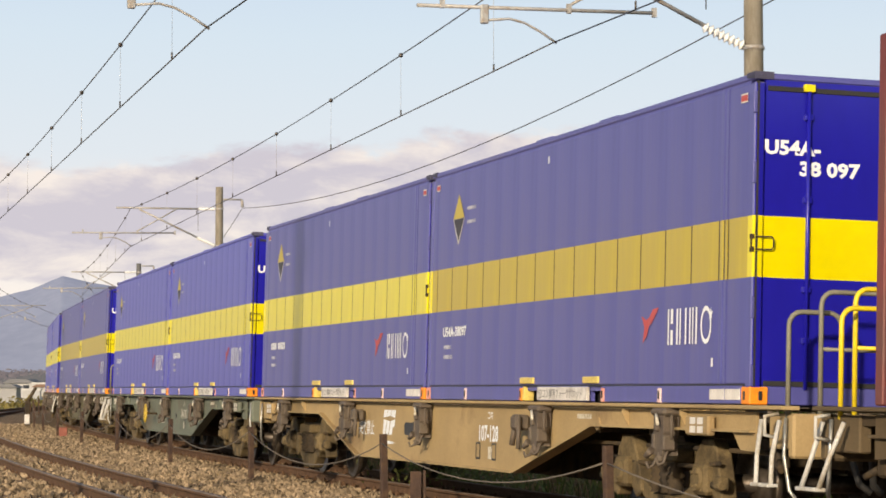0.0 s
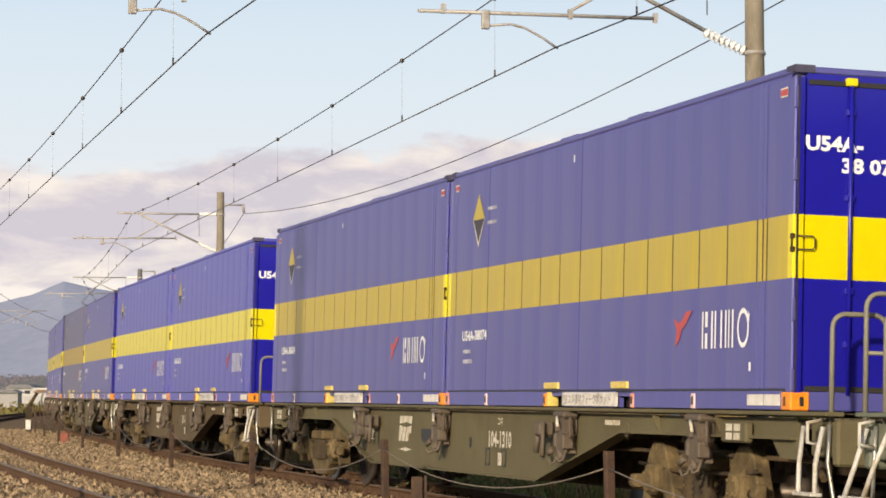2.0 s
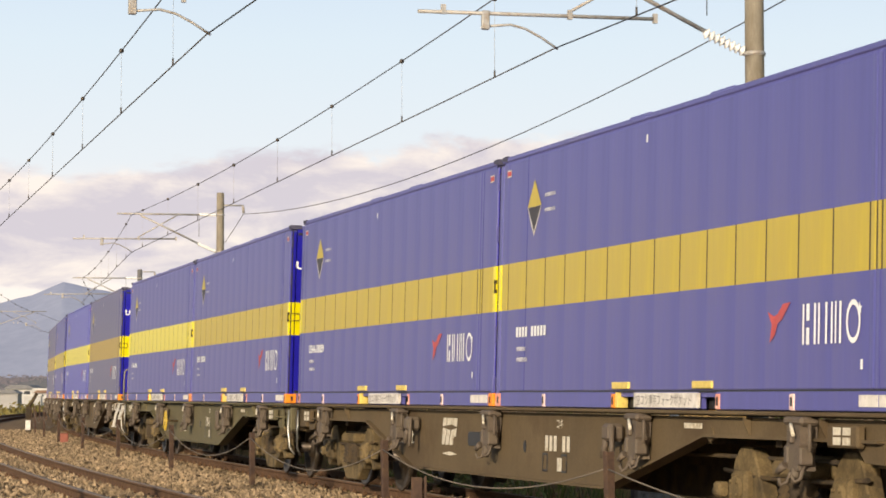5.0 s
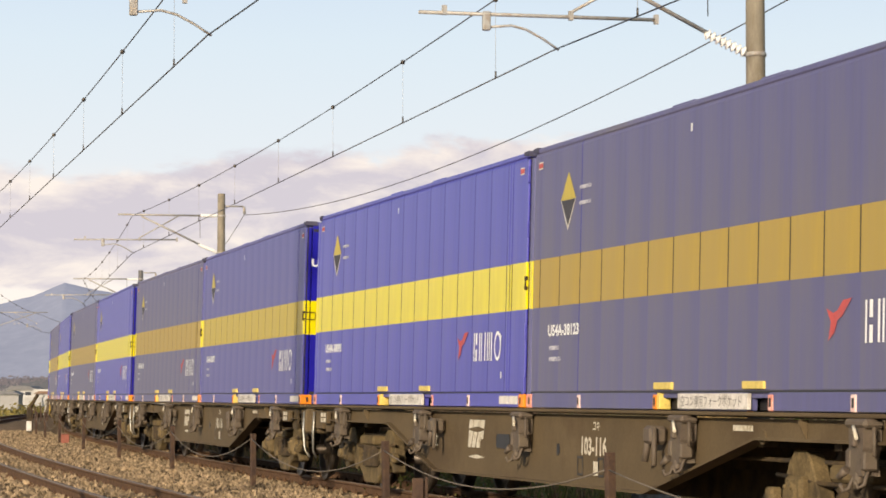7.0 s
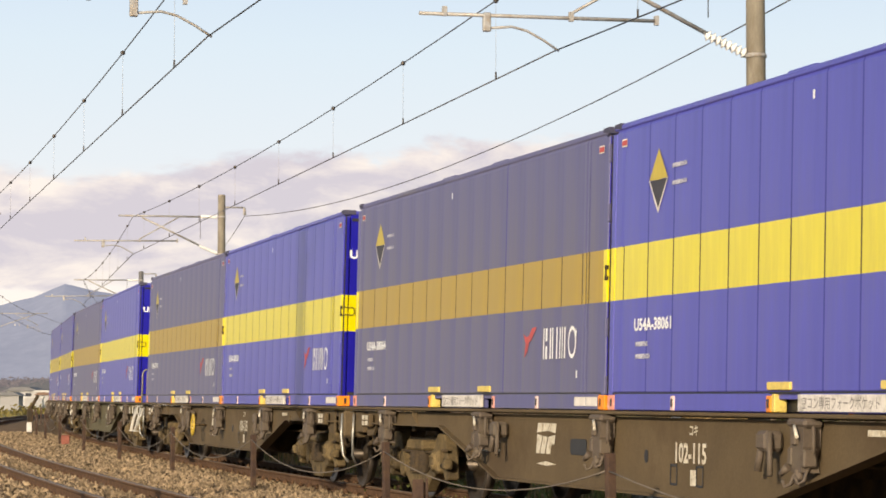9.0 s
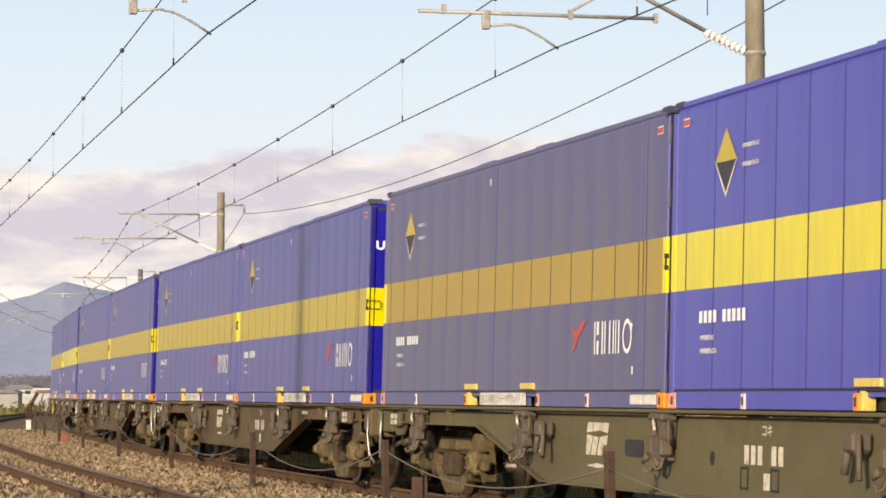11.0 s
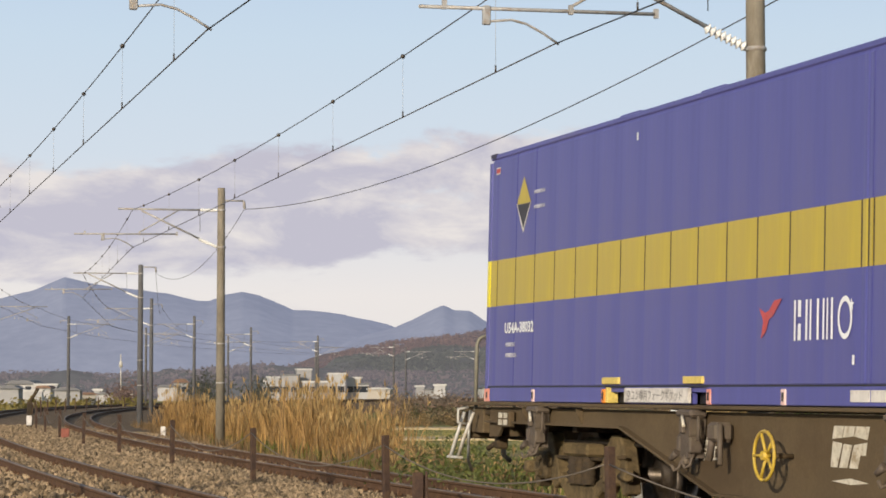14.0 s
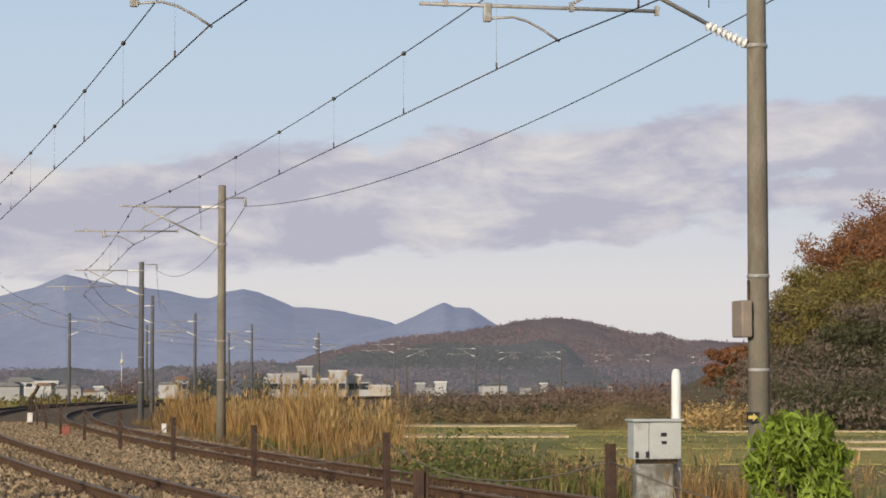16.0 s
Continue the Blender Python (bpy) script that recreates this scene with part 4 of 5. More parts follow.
o.matrix_basis = upright(11.0, 2.03) @ pose(0, 0, 0, 0, 0, -12)
tagged(o, "low brown double post standing in the ballast", "post")
bm = bmesh.new()
box(bm, -.11, .11, -.08, .08, -.4, .12, .02)
o = part("red_block", bm, mat("faded_red_block", (.26, .085, .06), .8, vary=.2, scale=8))
o.matrix_basis = upright(52.0, 1.80)
tagged(o, "small faded red block beside a fence post", "marker")
# signal stub and white marker by the far fence
bm = bmesh.new()
box(bm, -.09, .09, -.09, .09, -.6, .55, .02)
rod(bm, (0, 0, .5), (.28, 0, 1.0), .05, .06)
o = part("lineside_device", bm, GRIME)
o.matrix_basis = upright(70, 2.12, .2)
part("white_plate", box(bmesh.new(), -.1, .08, -.14, -.1, -.25, .08, .01), STICKER, o)
tagged(o, "small dark lineside device with a white plate and slanting arm", "trackside device")
bm = bmesh.new()
box(bm, -.08, .08, -.03, .03, -.75, -.28, .01)
o = part("marker_stone", bm, STICKER)
o.matrix_basis = upright(67, -2.2, .22)
tagged(o, "small white boundary marker beside the track", "marker")

# ---- poles and overhead line ----
POLE_S = [13.1, 54.2, 92, 138, 173.8, 207.9, 241.6, 275.5, 309, 342.5, 376, 409.5, 443, 476.5]
WIRE_LAT = (-.15, 3.9)          # over each track's middle, shifted by its tilt


def pole_thing(s, lat, height, side, near):
    """A concrete pole with its bracket arm over the track; side +1: arms reach left."""
    e = empty("catenary_pole", upright(s, lat))
    bm = bmesh.new()
    zb = bed_height(lat) - .3
    lathe(bm, [(.135, zb), (.105, height - .02), (.10, height), (.02, height + .01)], None, 18 if near else 10)
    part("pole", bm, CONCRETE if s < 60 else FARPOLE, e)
    reach = abs(lat - (WIRE_LAT[0] if side > 0 else WIRE_LAT[1]))

    def P(d, z):                  # d metres from the pole towards the track
        return Vector((-side * d, 0, z))
    seg = 8 if near else 5
    q = 1 if side > 0 else -1     # the curve pulls both wires towards the inside
    bm = bmesh.new()
    rod(bm, P(-.13, 5.17), P(.16, 5.17), .028, seg=seg)
    rod(bm, P(0, 5.145), P(0, 5.195), .122, seg=14)
    part("pole_clamp", bm, GALV, e)
    part("pole_clamp", rod(bmesh.new(), P(0, 6.195), P(0, 6.245), .122, seg=14), GALV, e)
    for z0, z1, d0, d1 in ((5.19, 5.40, .16, .60), (6.22, 6.22, .16, .55)):
        a, b = P(d0 - .03, z0), P(d1 + .04, z1)
        ln, n = (b - a).length, 8
        prof = [(.03, 0)]
        for i in range(n):
            prof += [(.036, ln * (i + .12) / n), (.066, ln * (i + .35) / n), (.062, ln * (i + .5) / n), (.036, ln * (i + .62) / n)]
        prof.append((.03, ln))
        bm = lathe(bmesh.new(), prof, Matrix.Translation(a) @ (b - a).to_track_quat("Z", "Y").to_matrix().to_4x4(), 14 if near else 7)
        part("insulator", bm, PORCELAIN, e)
    bm = bmesh.new()
    rod(bm, P(.6, 5.40), P(reach * .9, 6.18), .027, seg=seg)
    part("stay_tube", bm, GALV, e)
    bm = bmesh.new()
    rod(bm, P(.55, 6.22), P(reach + .4, 6.22), .027, seg=seg)
    part("top_tube", bm, GALV, e)
    bm = bmesh.new()
    rod(bm, P(reach * .5, 5.53), P(reach + q * 1.62, 5.50), .022, seg=seg)
    rod(bm, P(reach * .92, 5.57), P(reach * .47, 6.22), .018, seg=seg)
    for d in (reach + q * 1.32, reach * .92, reach * .5):
        box(bm, -side * d - .025, -side * d + .025, -.025, .025, 5.48, 5.59)
    part("steady_beam", bm, GALV, e)
    bm = bmesh.new()
    box(bm, -side * (reach + q * .82) - .045, -side * (reach + q * .82) + .045, -.035, .035, 5.32, 5.54, .01)
    pipe(bm, [P(reach + q * .8, 5.36), P(reach + q * .52, 5.39), P(reach + q * .34, 5.35), P(reach + q * .14, 5.25), P(reach - q * .05, 5.13)], .015, seg=seg)
    part("registration_arm", bm, GALV, e)
    bm = bmesh.new()
    rod(bm, P(.6, 5.6), P(.6, 6.2), .007, seg=4)
    part("jumper_wire", bm, WIRE, e)
    bm = bmesh.new()
    rod(bm, P(0, 6.5), P(-.64, 6.5), .025, seg=seg)
    rod(bm, P(-.64, 6.5), P(-.66, 6.28), .04, seg=8)
    part("feeder_bracket", bm, GALV, e)
    for z in (2.45, 1.35):
        if near:
            bm = bmesh.new()
            rod(bm, (0, 0, z - .02), (0, 0, z + .02), .132, seg=16)
            part("steel_band", bm, GALV, e)
    return tagged(e, "weathered concrete overhead-line pole with a tubular bracket arm", "catenary pole", "overhead-line poles")


for i, s in enumerate(POLE_S):
    pole_thing(s, -2.65, 6.85 + (.9 if i == 0 else -.25 if i == 2 else 0), 1, i < 3)
for s in [13.1, 54.2, 95.0, 135.0] + POLE_S[4:]:
    o = pole_thing(s, 7.05, 6.85, -1, s < 60)


def wire(name, pts, r, label, seg=5):
    return tagged(part(name, pipe(bmesh.new(), pts, r, seg), WIRE), label, "overhead wire")


ends = [-28] + POLE_S
for track, lat in enumerate(WIRE_LAT):
    for a, b in list(zip(ends, ends[1:]))[:8]:
        n = 16
        fr = [i / n for i in range(n + 1)]
        far = a > 100
        mess = [at(a + (b - a) * f, lat, 6.19 - .27 * 4 * f * (1 - f)) for f in fr]
        la, lb = (lat + (.30 if track and e_ > 50 else 0) for e_ in (a, b))
        cont = [at(a, la, 5.13) * (1 - f) + at(b, lb, 5.13) * f for f in fr]
        mess = [Vector((c.x, c.y, m_.z)) for c, m_ in zip(cont, mess)]
        r = .009 if not far else .012
        wire("messenger_wire", mess, r, "dark carrying wire of the overhead line")
        wire("contact_wire", [cont[0], cont[-1]], r, "dark contact wire of the overhead line")
        if not far:
            k = max(3, round((b - a) / 5.2))
            for j in range(k):
                f = (j + .5) / k
                c = cont[0] * (1 - f) + cont[-1] * f
                z = 6.19 - .27 * 4 * f * (1 - f)
                h = part("dropper", rod(bmesh.new(), (0, 0, 0), (0, 0, z - c.z), .0022, seg=4), GALV)
                h.matrix_basis = Matrix.Translation(c)
                part("clip", rod(bmesh.new(), (0, 0, 0), (0, 0, .09), .012, seg=5), WIRE, h)
                bd = bmesh.new()
                bmesh.ops.create_icosphere(bd, subdivisions=2, radius=.036, matrix=Matrix.Translation((0, 0, z - c.z)))
                part("clamp", bd, WIRE, h)
                tagged(h, "thin dropper with a round clamp between overhead wires", "dropper", "droppers of the overhead line")
for a, b in list(zip(ends, ends[1:]))[:5]:
    n = 20
    za, zb_ = (5.97 if a < 20 else 6.26), (5.97 if b < 20 else 6.26)
    pts = [at(a, -3.3, za) * (1 - f) + at(b, -3.3, zb_) * f - Vector((0, 0, (.62 if b < 60 else .95) * 4 * f * (1 - f))) for f in [i / n for i in range(n + 1)]]
    wire("feeder_wire", pts, .009, "dark feeder wire slung between the poles")

# boxes on the first pole
bm = bmesh.new()
box(bm, -.275, -.14, -.16, .16, 1.73, 2.16, .015)
o = part("pole_box", bm, mat("aged_box_paint", (.25, .20, .16), .7, vary=.15))
o.matrix_basis = upright(13.1, -2.65)
bm = bmesh.new()
rod(bm, (-.13, -.02, 1.7), (-.13, -.02, 2.4), .02)
part("conduit", bm, GRIME, o)
tagged(o, "brownish switch box clamped to the concrete pole", "switch box")
bm = bmesh.new()
box(bm, -.135, .02, -.145, -.135, .74, .86)
o = part("arrow_sign", bm, BLACK)
o.matrix_basis = upright(13.1, -2.65) @ pose(-.08, 0, 0)
part("arrow", shape(bmesh.new(), ((-.12, .78), (-.06, .78), (-.06, .75), (0, .80), (-.06, .85), (-.06, .82), (-.12, .82)), Matrix(((1, 0, 0, 0), (0, 0, -1, -.147), (0, 1, 0, 0), (0, 0, 0, 1)))), YFLAP, o)
tagged(o, "small black sign with a yellow arrow on a pole", "sign")

# ---- equipment cabinet and cable pipe ----
CAB = mat("grey_cabinet_paint", (.42, .44, .43), .5, vary=.08, scale=5, dirt=(.30, .29, .26), dirt_amount=.15)
e = empty("equipment_cabinet", Matrix.Translation(at(17.0, -2.79)) @ pose(0, 0, 0, 0, 0, 8))
part("cabinet_body", box(bmesh.new(), -.10, .33, -.2, .2, .20, .69, .01), CAB, e)
part("side_panel", box(bmesh.new(), -.31, -.102, -.185, .2, .20, .69, .01), CAB, e)
part("lid", box(bmesh.new(), -.34, .36, -.24, .24, .692, .73, .012), CAB, e)
part("concrete_foot", box(bmesh.new(), -.26, .25, -.16, .16, -1.2, .14, .03), mat("stained_concrete", (.38, .38, .36), .9, vary=.3, scale=6, dirt=(.13, .12, .10), dirt_amount=.5, bump=.5), e)
part("mount", box(bmesh.new(), -.22, .3, -.12, .12, .14, .198), GRIME, e)
part("latch", box(box(bmesh.new(), .05, .13, -.215, -.2, .50, .55, .006), .06, .13, -.215, -.2, .40, .44, .006), BLACK, e)
part("hinge", box(box(bmesh.new(), -.29, -.25, -.2, -.185, .22, .3), -.15, -.11, -.2, -.185, .22, .3), BLACK, e)
tagged(e, "light grey metal equipment cabinet on a stained concrete foot", "cabinet")
bm = bmesh.new()
lathe(bm, [(.065, -1.2), (.065, 1.28), (.06, 1.34), (.045, 1.38), (.02, 1.395)], None, 16)
o = part("cable_pipe", bm, mat("white_pipe", (.74, .74, .72), .45, vary=.06, scale=4, dirt=(.55, .53, .5), dirt_amount=.15))
o.matrix_basis = Matrix.Translation(at(17.1, -3.15))
tagged(o, "white round-topped cable pipe standing beside the cabinet", "pipe")


# ---- plants ----
def leafmat(name, c, vary=.3, island=.45):
    m = mat(name, c, .65, vary=vary, scale=1.5, bump=0, island=island)
    b = m.node_tree.nodes["Principled BSDF"]
    b.inputs["Subsurface Weight"].default_value = 0
    tr = m.node_tree.nodes.new("ShaderNodeBsdfTranslucent")
    mx = m.node_tree.nodes.new("ShaderNodeMixShader")
    mx.inputs[0].default_value = .3
    src = b.inputs["Base Color"].links[0].from_socket
    out = m.node_tree.nodes["Material Output"]
    m.node_tree.links.new(src, tr.inputs[0])
    m.node_tree.links.new(b.outputs[0], mx.inputs[1]), m.node_tree.links.new(tr.outputs[0], mx.inputs[2]), m.node_tree.links.new(mx.outputs[0], out.inputs[0])
    return m


REED = leafmat("dry_reed", (.35, .205, .07))
REED2 = leafmat("pale_reed_plume", (.43, .29, .12))
DRYGRASS = leafmat("dry_grass", (.23, .145, .065))
GREENGRASS = leafmat("green_weed", (.135, .145, .032))
BUSHGREEN = leafmat("bright_green_leaf", (.205, .28, .03), .25, .4)
BROWNLEAF = leafmat("russet_leaf", (.24, .105, .042), .3, .35)
OCHRE = leafmat("ochre_leaf", (.20, .16, .045), .3, .35)
DARKLEAF = leafmat("dull_green_leaf", (.08, .08, .036), .25, .15)
GREYTWIG = leafmat("bare_grey_twigs", (.18, .135, .10), .2, .13)
BARK = mat("bark", (.10, .075, .055), .9, vary=.3, scale=8, bump=.6)


def blades(spots, h_lo, h_hi, width, lean, plume=0.0):
    """Upright tapering blades; with plume, a feathery head on top."""
    vs, fs, sl = [], [], []
    for p in spots:
        h, a, w = rng.uniform(h_lo, h_hi) * (.86 + .5 * noise.noise(Vector((p[0] * .7, p[1] * .22, h_hi)))), rng.uniform(0, 6.28), width * rng.uniform(.6, 1.4)
        dx, dy = rng.normal(0, lean, 2) * h
        ux, uy = math.cos(a) * w / 2, math.sin(a) * w / 2
        b = len(vs)
        for f, q in ((0, 1), (.4, .9), (.75, .6)):
            cx, cy, cz = p[0] + dx * f * f, p[1] + dy * f * f, p[2] + h * f
            vs += [(cx - ux * q, cy - uy * q, cz), (cx + ux * q, cy + uy * q, cz)]
        vs.append((p[0] + dx, p[1] + dy, p[2] + h))
        fs += [(b, b + 1, b + 3, b + 2), (b + 2, b + 3, b + 5, b + 4), (b + 4, b + 5, b + 6)]
        sl += [0, 0, 0]
        if rng.random() < plume:
            t = (p[0] + dx, p[1] + dy, p[2] + h)
            for q in range(4):
                b = len(vs)
                aa = rng.uniform(0, 6.28)
                ux, uy, l = math.cos(aa) * .014, math.sin(aa) * .014, rng.uniform(.12, .26)
                ox, oy = rng.normal(0, .05, 2)
                vs += [(t[0], t[1], t[2] - .05), (t[0] + ux + ox * .5, t[1] + uy + oy * .5, t[2] + l * .4), (t[0] + ox, t[1] + oy, t[2] + l), (t[0] - ux + ox * .5, t[1] - uy + oy * .5, t[2] + l * .4)]
                fs.append((b, b + 1, b + 2, b + 3))
                sl.append(1)
    return vs, fs, sl


def spots(count, s_lo, s_hi, l_lo, l_hi, clump=0, bound=9.0):
    """Places beside the line, left of a bearing from the camera's stand."""
    out = []
    cl_ = [(rng.uniform(s_lo, s_hi), rng.uniform(l_lo, l_hi)) for _ in range(clump)] if clump else None
    for _ in range(count):
        if cl_:
            c = cl_[rng.integers(len(cl_))]
            s, la = c[0] + rng.normal(0, .5), c[1] + rng.normal(0, .4)
        else:
            s, la = rng.uniform(s_lo, s_hi), rng.uniform(l_lo, l_hi)
        la = min(la, -2.3)
        q = at(s, la)
        if q.x / q.y > bound + rng.normal(-.004, .009):
            continue
        out.append(tuple(at(s, la, max(-1.25, bed_height(la)) - .05)))
    return out


def tuft(name, sp, h0, h1, w, lean, plume, mats, label):
    vs, fs, sl = blades(sp, h0, h1, w, lean, plume)
    return tagged(raw(name, vs, fs, mats, None, sl), label, "grass", kind="stuff")


tuft("reed_bed", spots(13000, 36, 100, -9.5, -3.6, 95, -.022), .75, 1.95, .026, .17, .16, [REED, REED2], "tall dry golden reeds with pale plumes beside the track")
tuft("reed_bed", spots(4200, 34, 62, -9, -4.2, 34, -.024), 1.2, 2.35, .024, .14, .25, [REED, REED2], "tall dry golden reeds with pale plumes beside the track")
tuft("dry_grass", spots(6500, 14, 95, -4.6, -2.5, 170), .12, .42, .02, .2, 0, [DRYGRASS, REED2], "brown dry grass along the ballast edge")
tuft("dry_grass", spots(6500, 14, 44, -8, -3.2, 100), .35, .95, .02, .18, .06, [DRYGRASS, REED2], "brown dry grass along the ballast edge")
tuft("green_weeds", spots(5500, 15, 60, -6.5, -3.0, 60), .2, .7, .03, .3, 0, [GREENGRASS, REED2], "low green and yellowish weeds beside the track")
tuft("dry_grass", spots(1100, 13.5, 17.5, -4.4, -3.3, 24), .4, 1.0, .010, .16, .04, [REED, REED2], "straw-coloured stalks round the cabinet")


def leaf_cloud(count, centre, radii, size, droop=.0, shell=.55, wide=.45):
    """Many small leaf faces inside an uneven ellipsoid."""
    c, r = np.array(centre), np.array(radii)
    d = rng.normal(0, 1, (count, 3))
    d /= np.linalg.norm(d, axis=1)[:, None]
    rad = shell + (1 - shell) * rng.random(count) ** .5
    lump = 1 + .22 * np.sin(d[:, 0] * 7 + centre[0]) * np.cos(d[:, 1] * 6 + centre[1]) + .15 * np.sin(d[:, 2] * 9)
    p = c + d * r * (rad * lump)[:, None]
    vs, fs = [], []
    for q, n_ in zip(p, d):
        a = Vector(n_ + rng.normal(0, .6, 3)).normalized()
        t = a.cross(Vector(rng.normal(0, 1, 3))).normalized()
        t.z -= droop
        b_ = a.cross(t).normalized()
        s = size * rng.uniform(.6, 1.4)
        b = len(vs)
        q = Vector(q)
        vs += [q - t * s, q + b_ * s * wide, q + t * s, q - b_ * s * wide]
        fs.append((b, b + 1, b + 2, b + 3))
    return vs, fs


# bright green bush in front of the first pole
bc = at(11.1, -2.28)
e = empty("bush", Matrix.Translation((bc.x, bc.y, -.5)))
vs, fs = [], []
for i in range(72):
    a, h = rng.uniform(0, 6.28), rng.random()
    c = (math.cos(a) * .62 * math.sqrt(1 - h * h * .8) * rng.uniform(.5, 1), math.sin(a) * .55 * math.sqrt(1 - h * h * .8) * rng.uniform(.5, 1), .25 + h * 1.02)
    v, f = leaf_cloud(62, c, (.17, .17, .13), .064, .6, shell=.3, wide=.3)
    fs += [tuple(x + len(vs) for x in q) for q in f]
    vs += v
raw("leaves", vs, fs, BUSHGREEN, e)
bm = bmesh.new()
for i in range(9):
    a = i * .7
    rod(bm, (.05 * math.cos(a), .05 * math.sin(a), -.1), (.4 * math.cos(a), .35 * math.sin(a), .9), .015, .006, 6)
part("stems", bm, BARK, e)
tagged(e, "bright green leafy bush at the foot of a pole", "bush")


# ---- the wooded slope ----
def tree(x, y, z, h, w, leaf, n, size):
    e = empty("tree", pose(x, y, z))
    bm = bmesh.new()
    rod(bm, (0, 0, -.5), (0, 0, h * .5), .03 * h, .018 * h, 8)
    tips = []
    for i in range(9):
        a, z0, l = i * 2.4 + x, h * (.22 + .055 * i), w * rng.uniform(.5, .95)
        tip = (math.cos(a) * l * .7, math.sin(a) * l * .7, z0 + h * .22)
        rod(bm, (0, 0, z0), tip, .011 * h, .004 * h, 6)
        tips.append(tip)
    part("trunk", bm, BARK, e)
    vs, fs = [], []
    tips += [(0, 0, h * .8), (rng.normal(0, w * .25), 0, h * .9), (0, -w * .4, h * .6), (-w * .5, 0, h * .55), (w * .4, -w * .3, h * .7)]
    for t in tips:
        for _ in range(3):
            c = (t[0] + rng.normal(0, w * .16), t[1] + rng.normal(0, w * .16), t[2] + rng.normal(0, h * .045))
            v, f = leaf_cloud(n, c, (w * .27, w * .27, h * .085), size, .2, shell=.35)
            fs += [tuple(q + len(vs) for q in g) for g in f]
            vs += v
    raw("crown", vs, fs, leaf, e)
    names = {BROWNLEAF: "autumn tree with russet brown foliage", OCHRE: "autumn tree with yellowish green foliage", DARKLEAF: "dark green leafy tree", GREYTWIG: "nearly bare grey-brown tree"}
    return tagged(e, names[leaf] + " on a wooded slope", "tree", "trees of the wooded slope")


MOUND = mat("leaf_litter_slope", (.10, .075, .035), .95, vary=.3, scale=.6, bump=.6, bscale=5)


def mound(name, cx, cy, rx, ry, h, base, n, material, label, rough_=.12):
    vs, fs = [], []
    for i in range(n + 1):
        for j in range(n + 1):
            u, v = -1 + 2 * i / n, -1 + 2 * j / n
            q = max(0, 1 - u * u) * max(0, 1 - v * v)
            x, y = cx + u * rx, cy + v * ry
            vs.append((x, y, base + h * q ** .8 * (1 + rough_ * noise.noise(Vector((u * 5, v * 5, cx)))) - .05))
    for i in range(n):
        for j in range(n):
            a = i * (n + 1) + j
            fs.append((a, a + n + 1, a + n + 2, a + 1))
    return tagged(raw(name, vs, fs, material, smooth=True), label, "hill", kind="structure")


mound("hill", 54, 205, 36, 45, 10, -1.3, 24, MOUND, "wooded slope with leaf litter")
for px, d, top, leaf, w in ((1330, 172, 640, DARKLEAF, 3.0), (1400, 168, 520, GREYTWIG, 3.2), (1428, 175, 470, OCHRE, 3.6), (1455, 165, 480, OCHRE, 4.2), (1490, 180, 415, BROWNLEAF, 4.4),
                            (1500, 168, 455, OCHRE, 4.0), (1535, 182, 374, BROWNLEAF, 4.6), (1568, 170, 395, BROWNLEAF, 4.4), (1600, 185, 350, BROWNLEAF, 5), (1640, 172, 392, BROWNLEAF, 5),
                            (1420, 155, 610, DARKLEAF, 3.6), (1470, 152, 580, GREYTWIG, 3.8), (1520, 150, 560, DARKLEAF, 4.0), (1570, 152, 520, GREYTWIG, 4.2), (1380, 156, 620, GREYTWIG, 3.0), (1345, 160, 615, BROWNLEAF, 2.4), (1480, 160, 500, OCHRE, 3.8), (1620, 158, 470, OCHRE, 4.0), (1300, 176, 610, BROWNLEAF, 2.6)):
    x = (px - 784) / F * d
    u, v = (x - 54) / 36, (d - 205) / 45
    base = -1.3 + 10 * (max(0, 1 - u * u) * max(0, 1 - v * v)) ** .8
    tree(x, d, base - .2, EYE + (685 - top) / F * d - base, w, leaf, 250, .115)


# ---- brushwood banks and middle distance ----
def brush(name, rows, leaf, size, label, n=26):
    vs, fs = [], []
    for x, y, z, rx, rz in rows:
        v, f = leaf_cloud(n, (x, y, z), (rx, rx, rz), size, 0, shell=.4)
        fs += [tuple(q + len(vs) for q in g) for g in f]
        vs += v
    return tagged(raw(name, vs, fs, leaf), label, "brushwood", kind="stuff")


def scatter(px0, px1, d0, d1, count, top0, top1):
    out = []
    for _ in range(count):
        d, px = rng.uniform(d0, d1), rng.uniform(px0, px1)
        h = EYE + (685 - rng.uniform(top0, top1)) / F * d + 1.25
        h = max(h, .3)
        out.append(((px - 784) / F * d, d, -1.25 + h * .5, h * rng.uniform(.5, .9), h * .5))
    return out


brush("brushwood", scatter(700, 1340, 190, 260, 300, 686, 715), GREYTWIG, .15, "brown bare brushwood on a far bank", 80)
brush("brushwood", scatter(715, 1330, 165, 190, 120, 705, 728), leafmat("dark_brush", (.16, .12, .07), .3, .25), .15, "dark brown brushwood on a far bank", 80)
brush("brushwood", scatter(720, 1000, 170, 200, 50, 708, 730), DARKLEAF, .15, "dull green bushes on a far bank", 80)
brush("brushwood", scatter(1205, 1325, 128, 138, 80, 704, 722), REED2, .11, "straw-coloured reeds at the field's edge")
brush("brushwood", scatter(0, 250, 190, 260, 60, 694, 704), OCHRE, .25, "yellowish bushes along the far line")
brush("brushwood", scatter(720, 1130, 46, 58, 70, 800, 830), DARKLEAF, .07, "low green bushes at the edge of the field")
brush("brushwood", scatter(735, 900, 38, 48, 46, 775, 800), GREENGRASS, .06, "low green bushes at the edge of the field")
brush("brushwood", scatter(860, 1110, 36, 46, 60, 800, 835), DRYGRASS, .06, "brown withered weeds at the edge of the field")
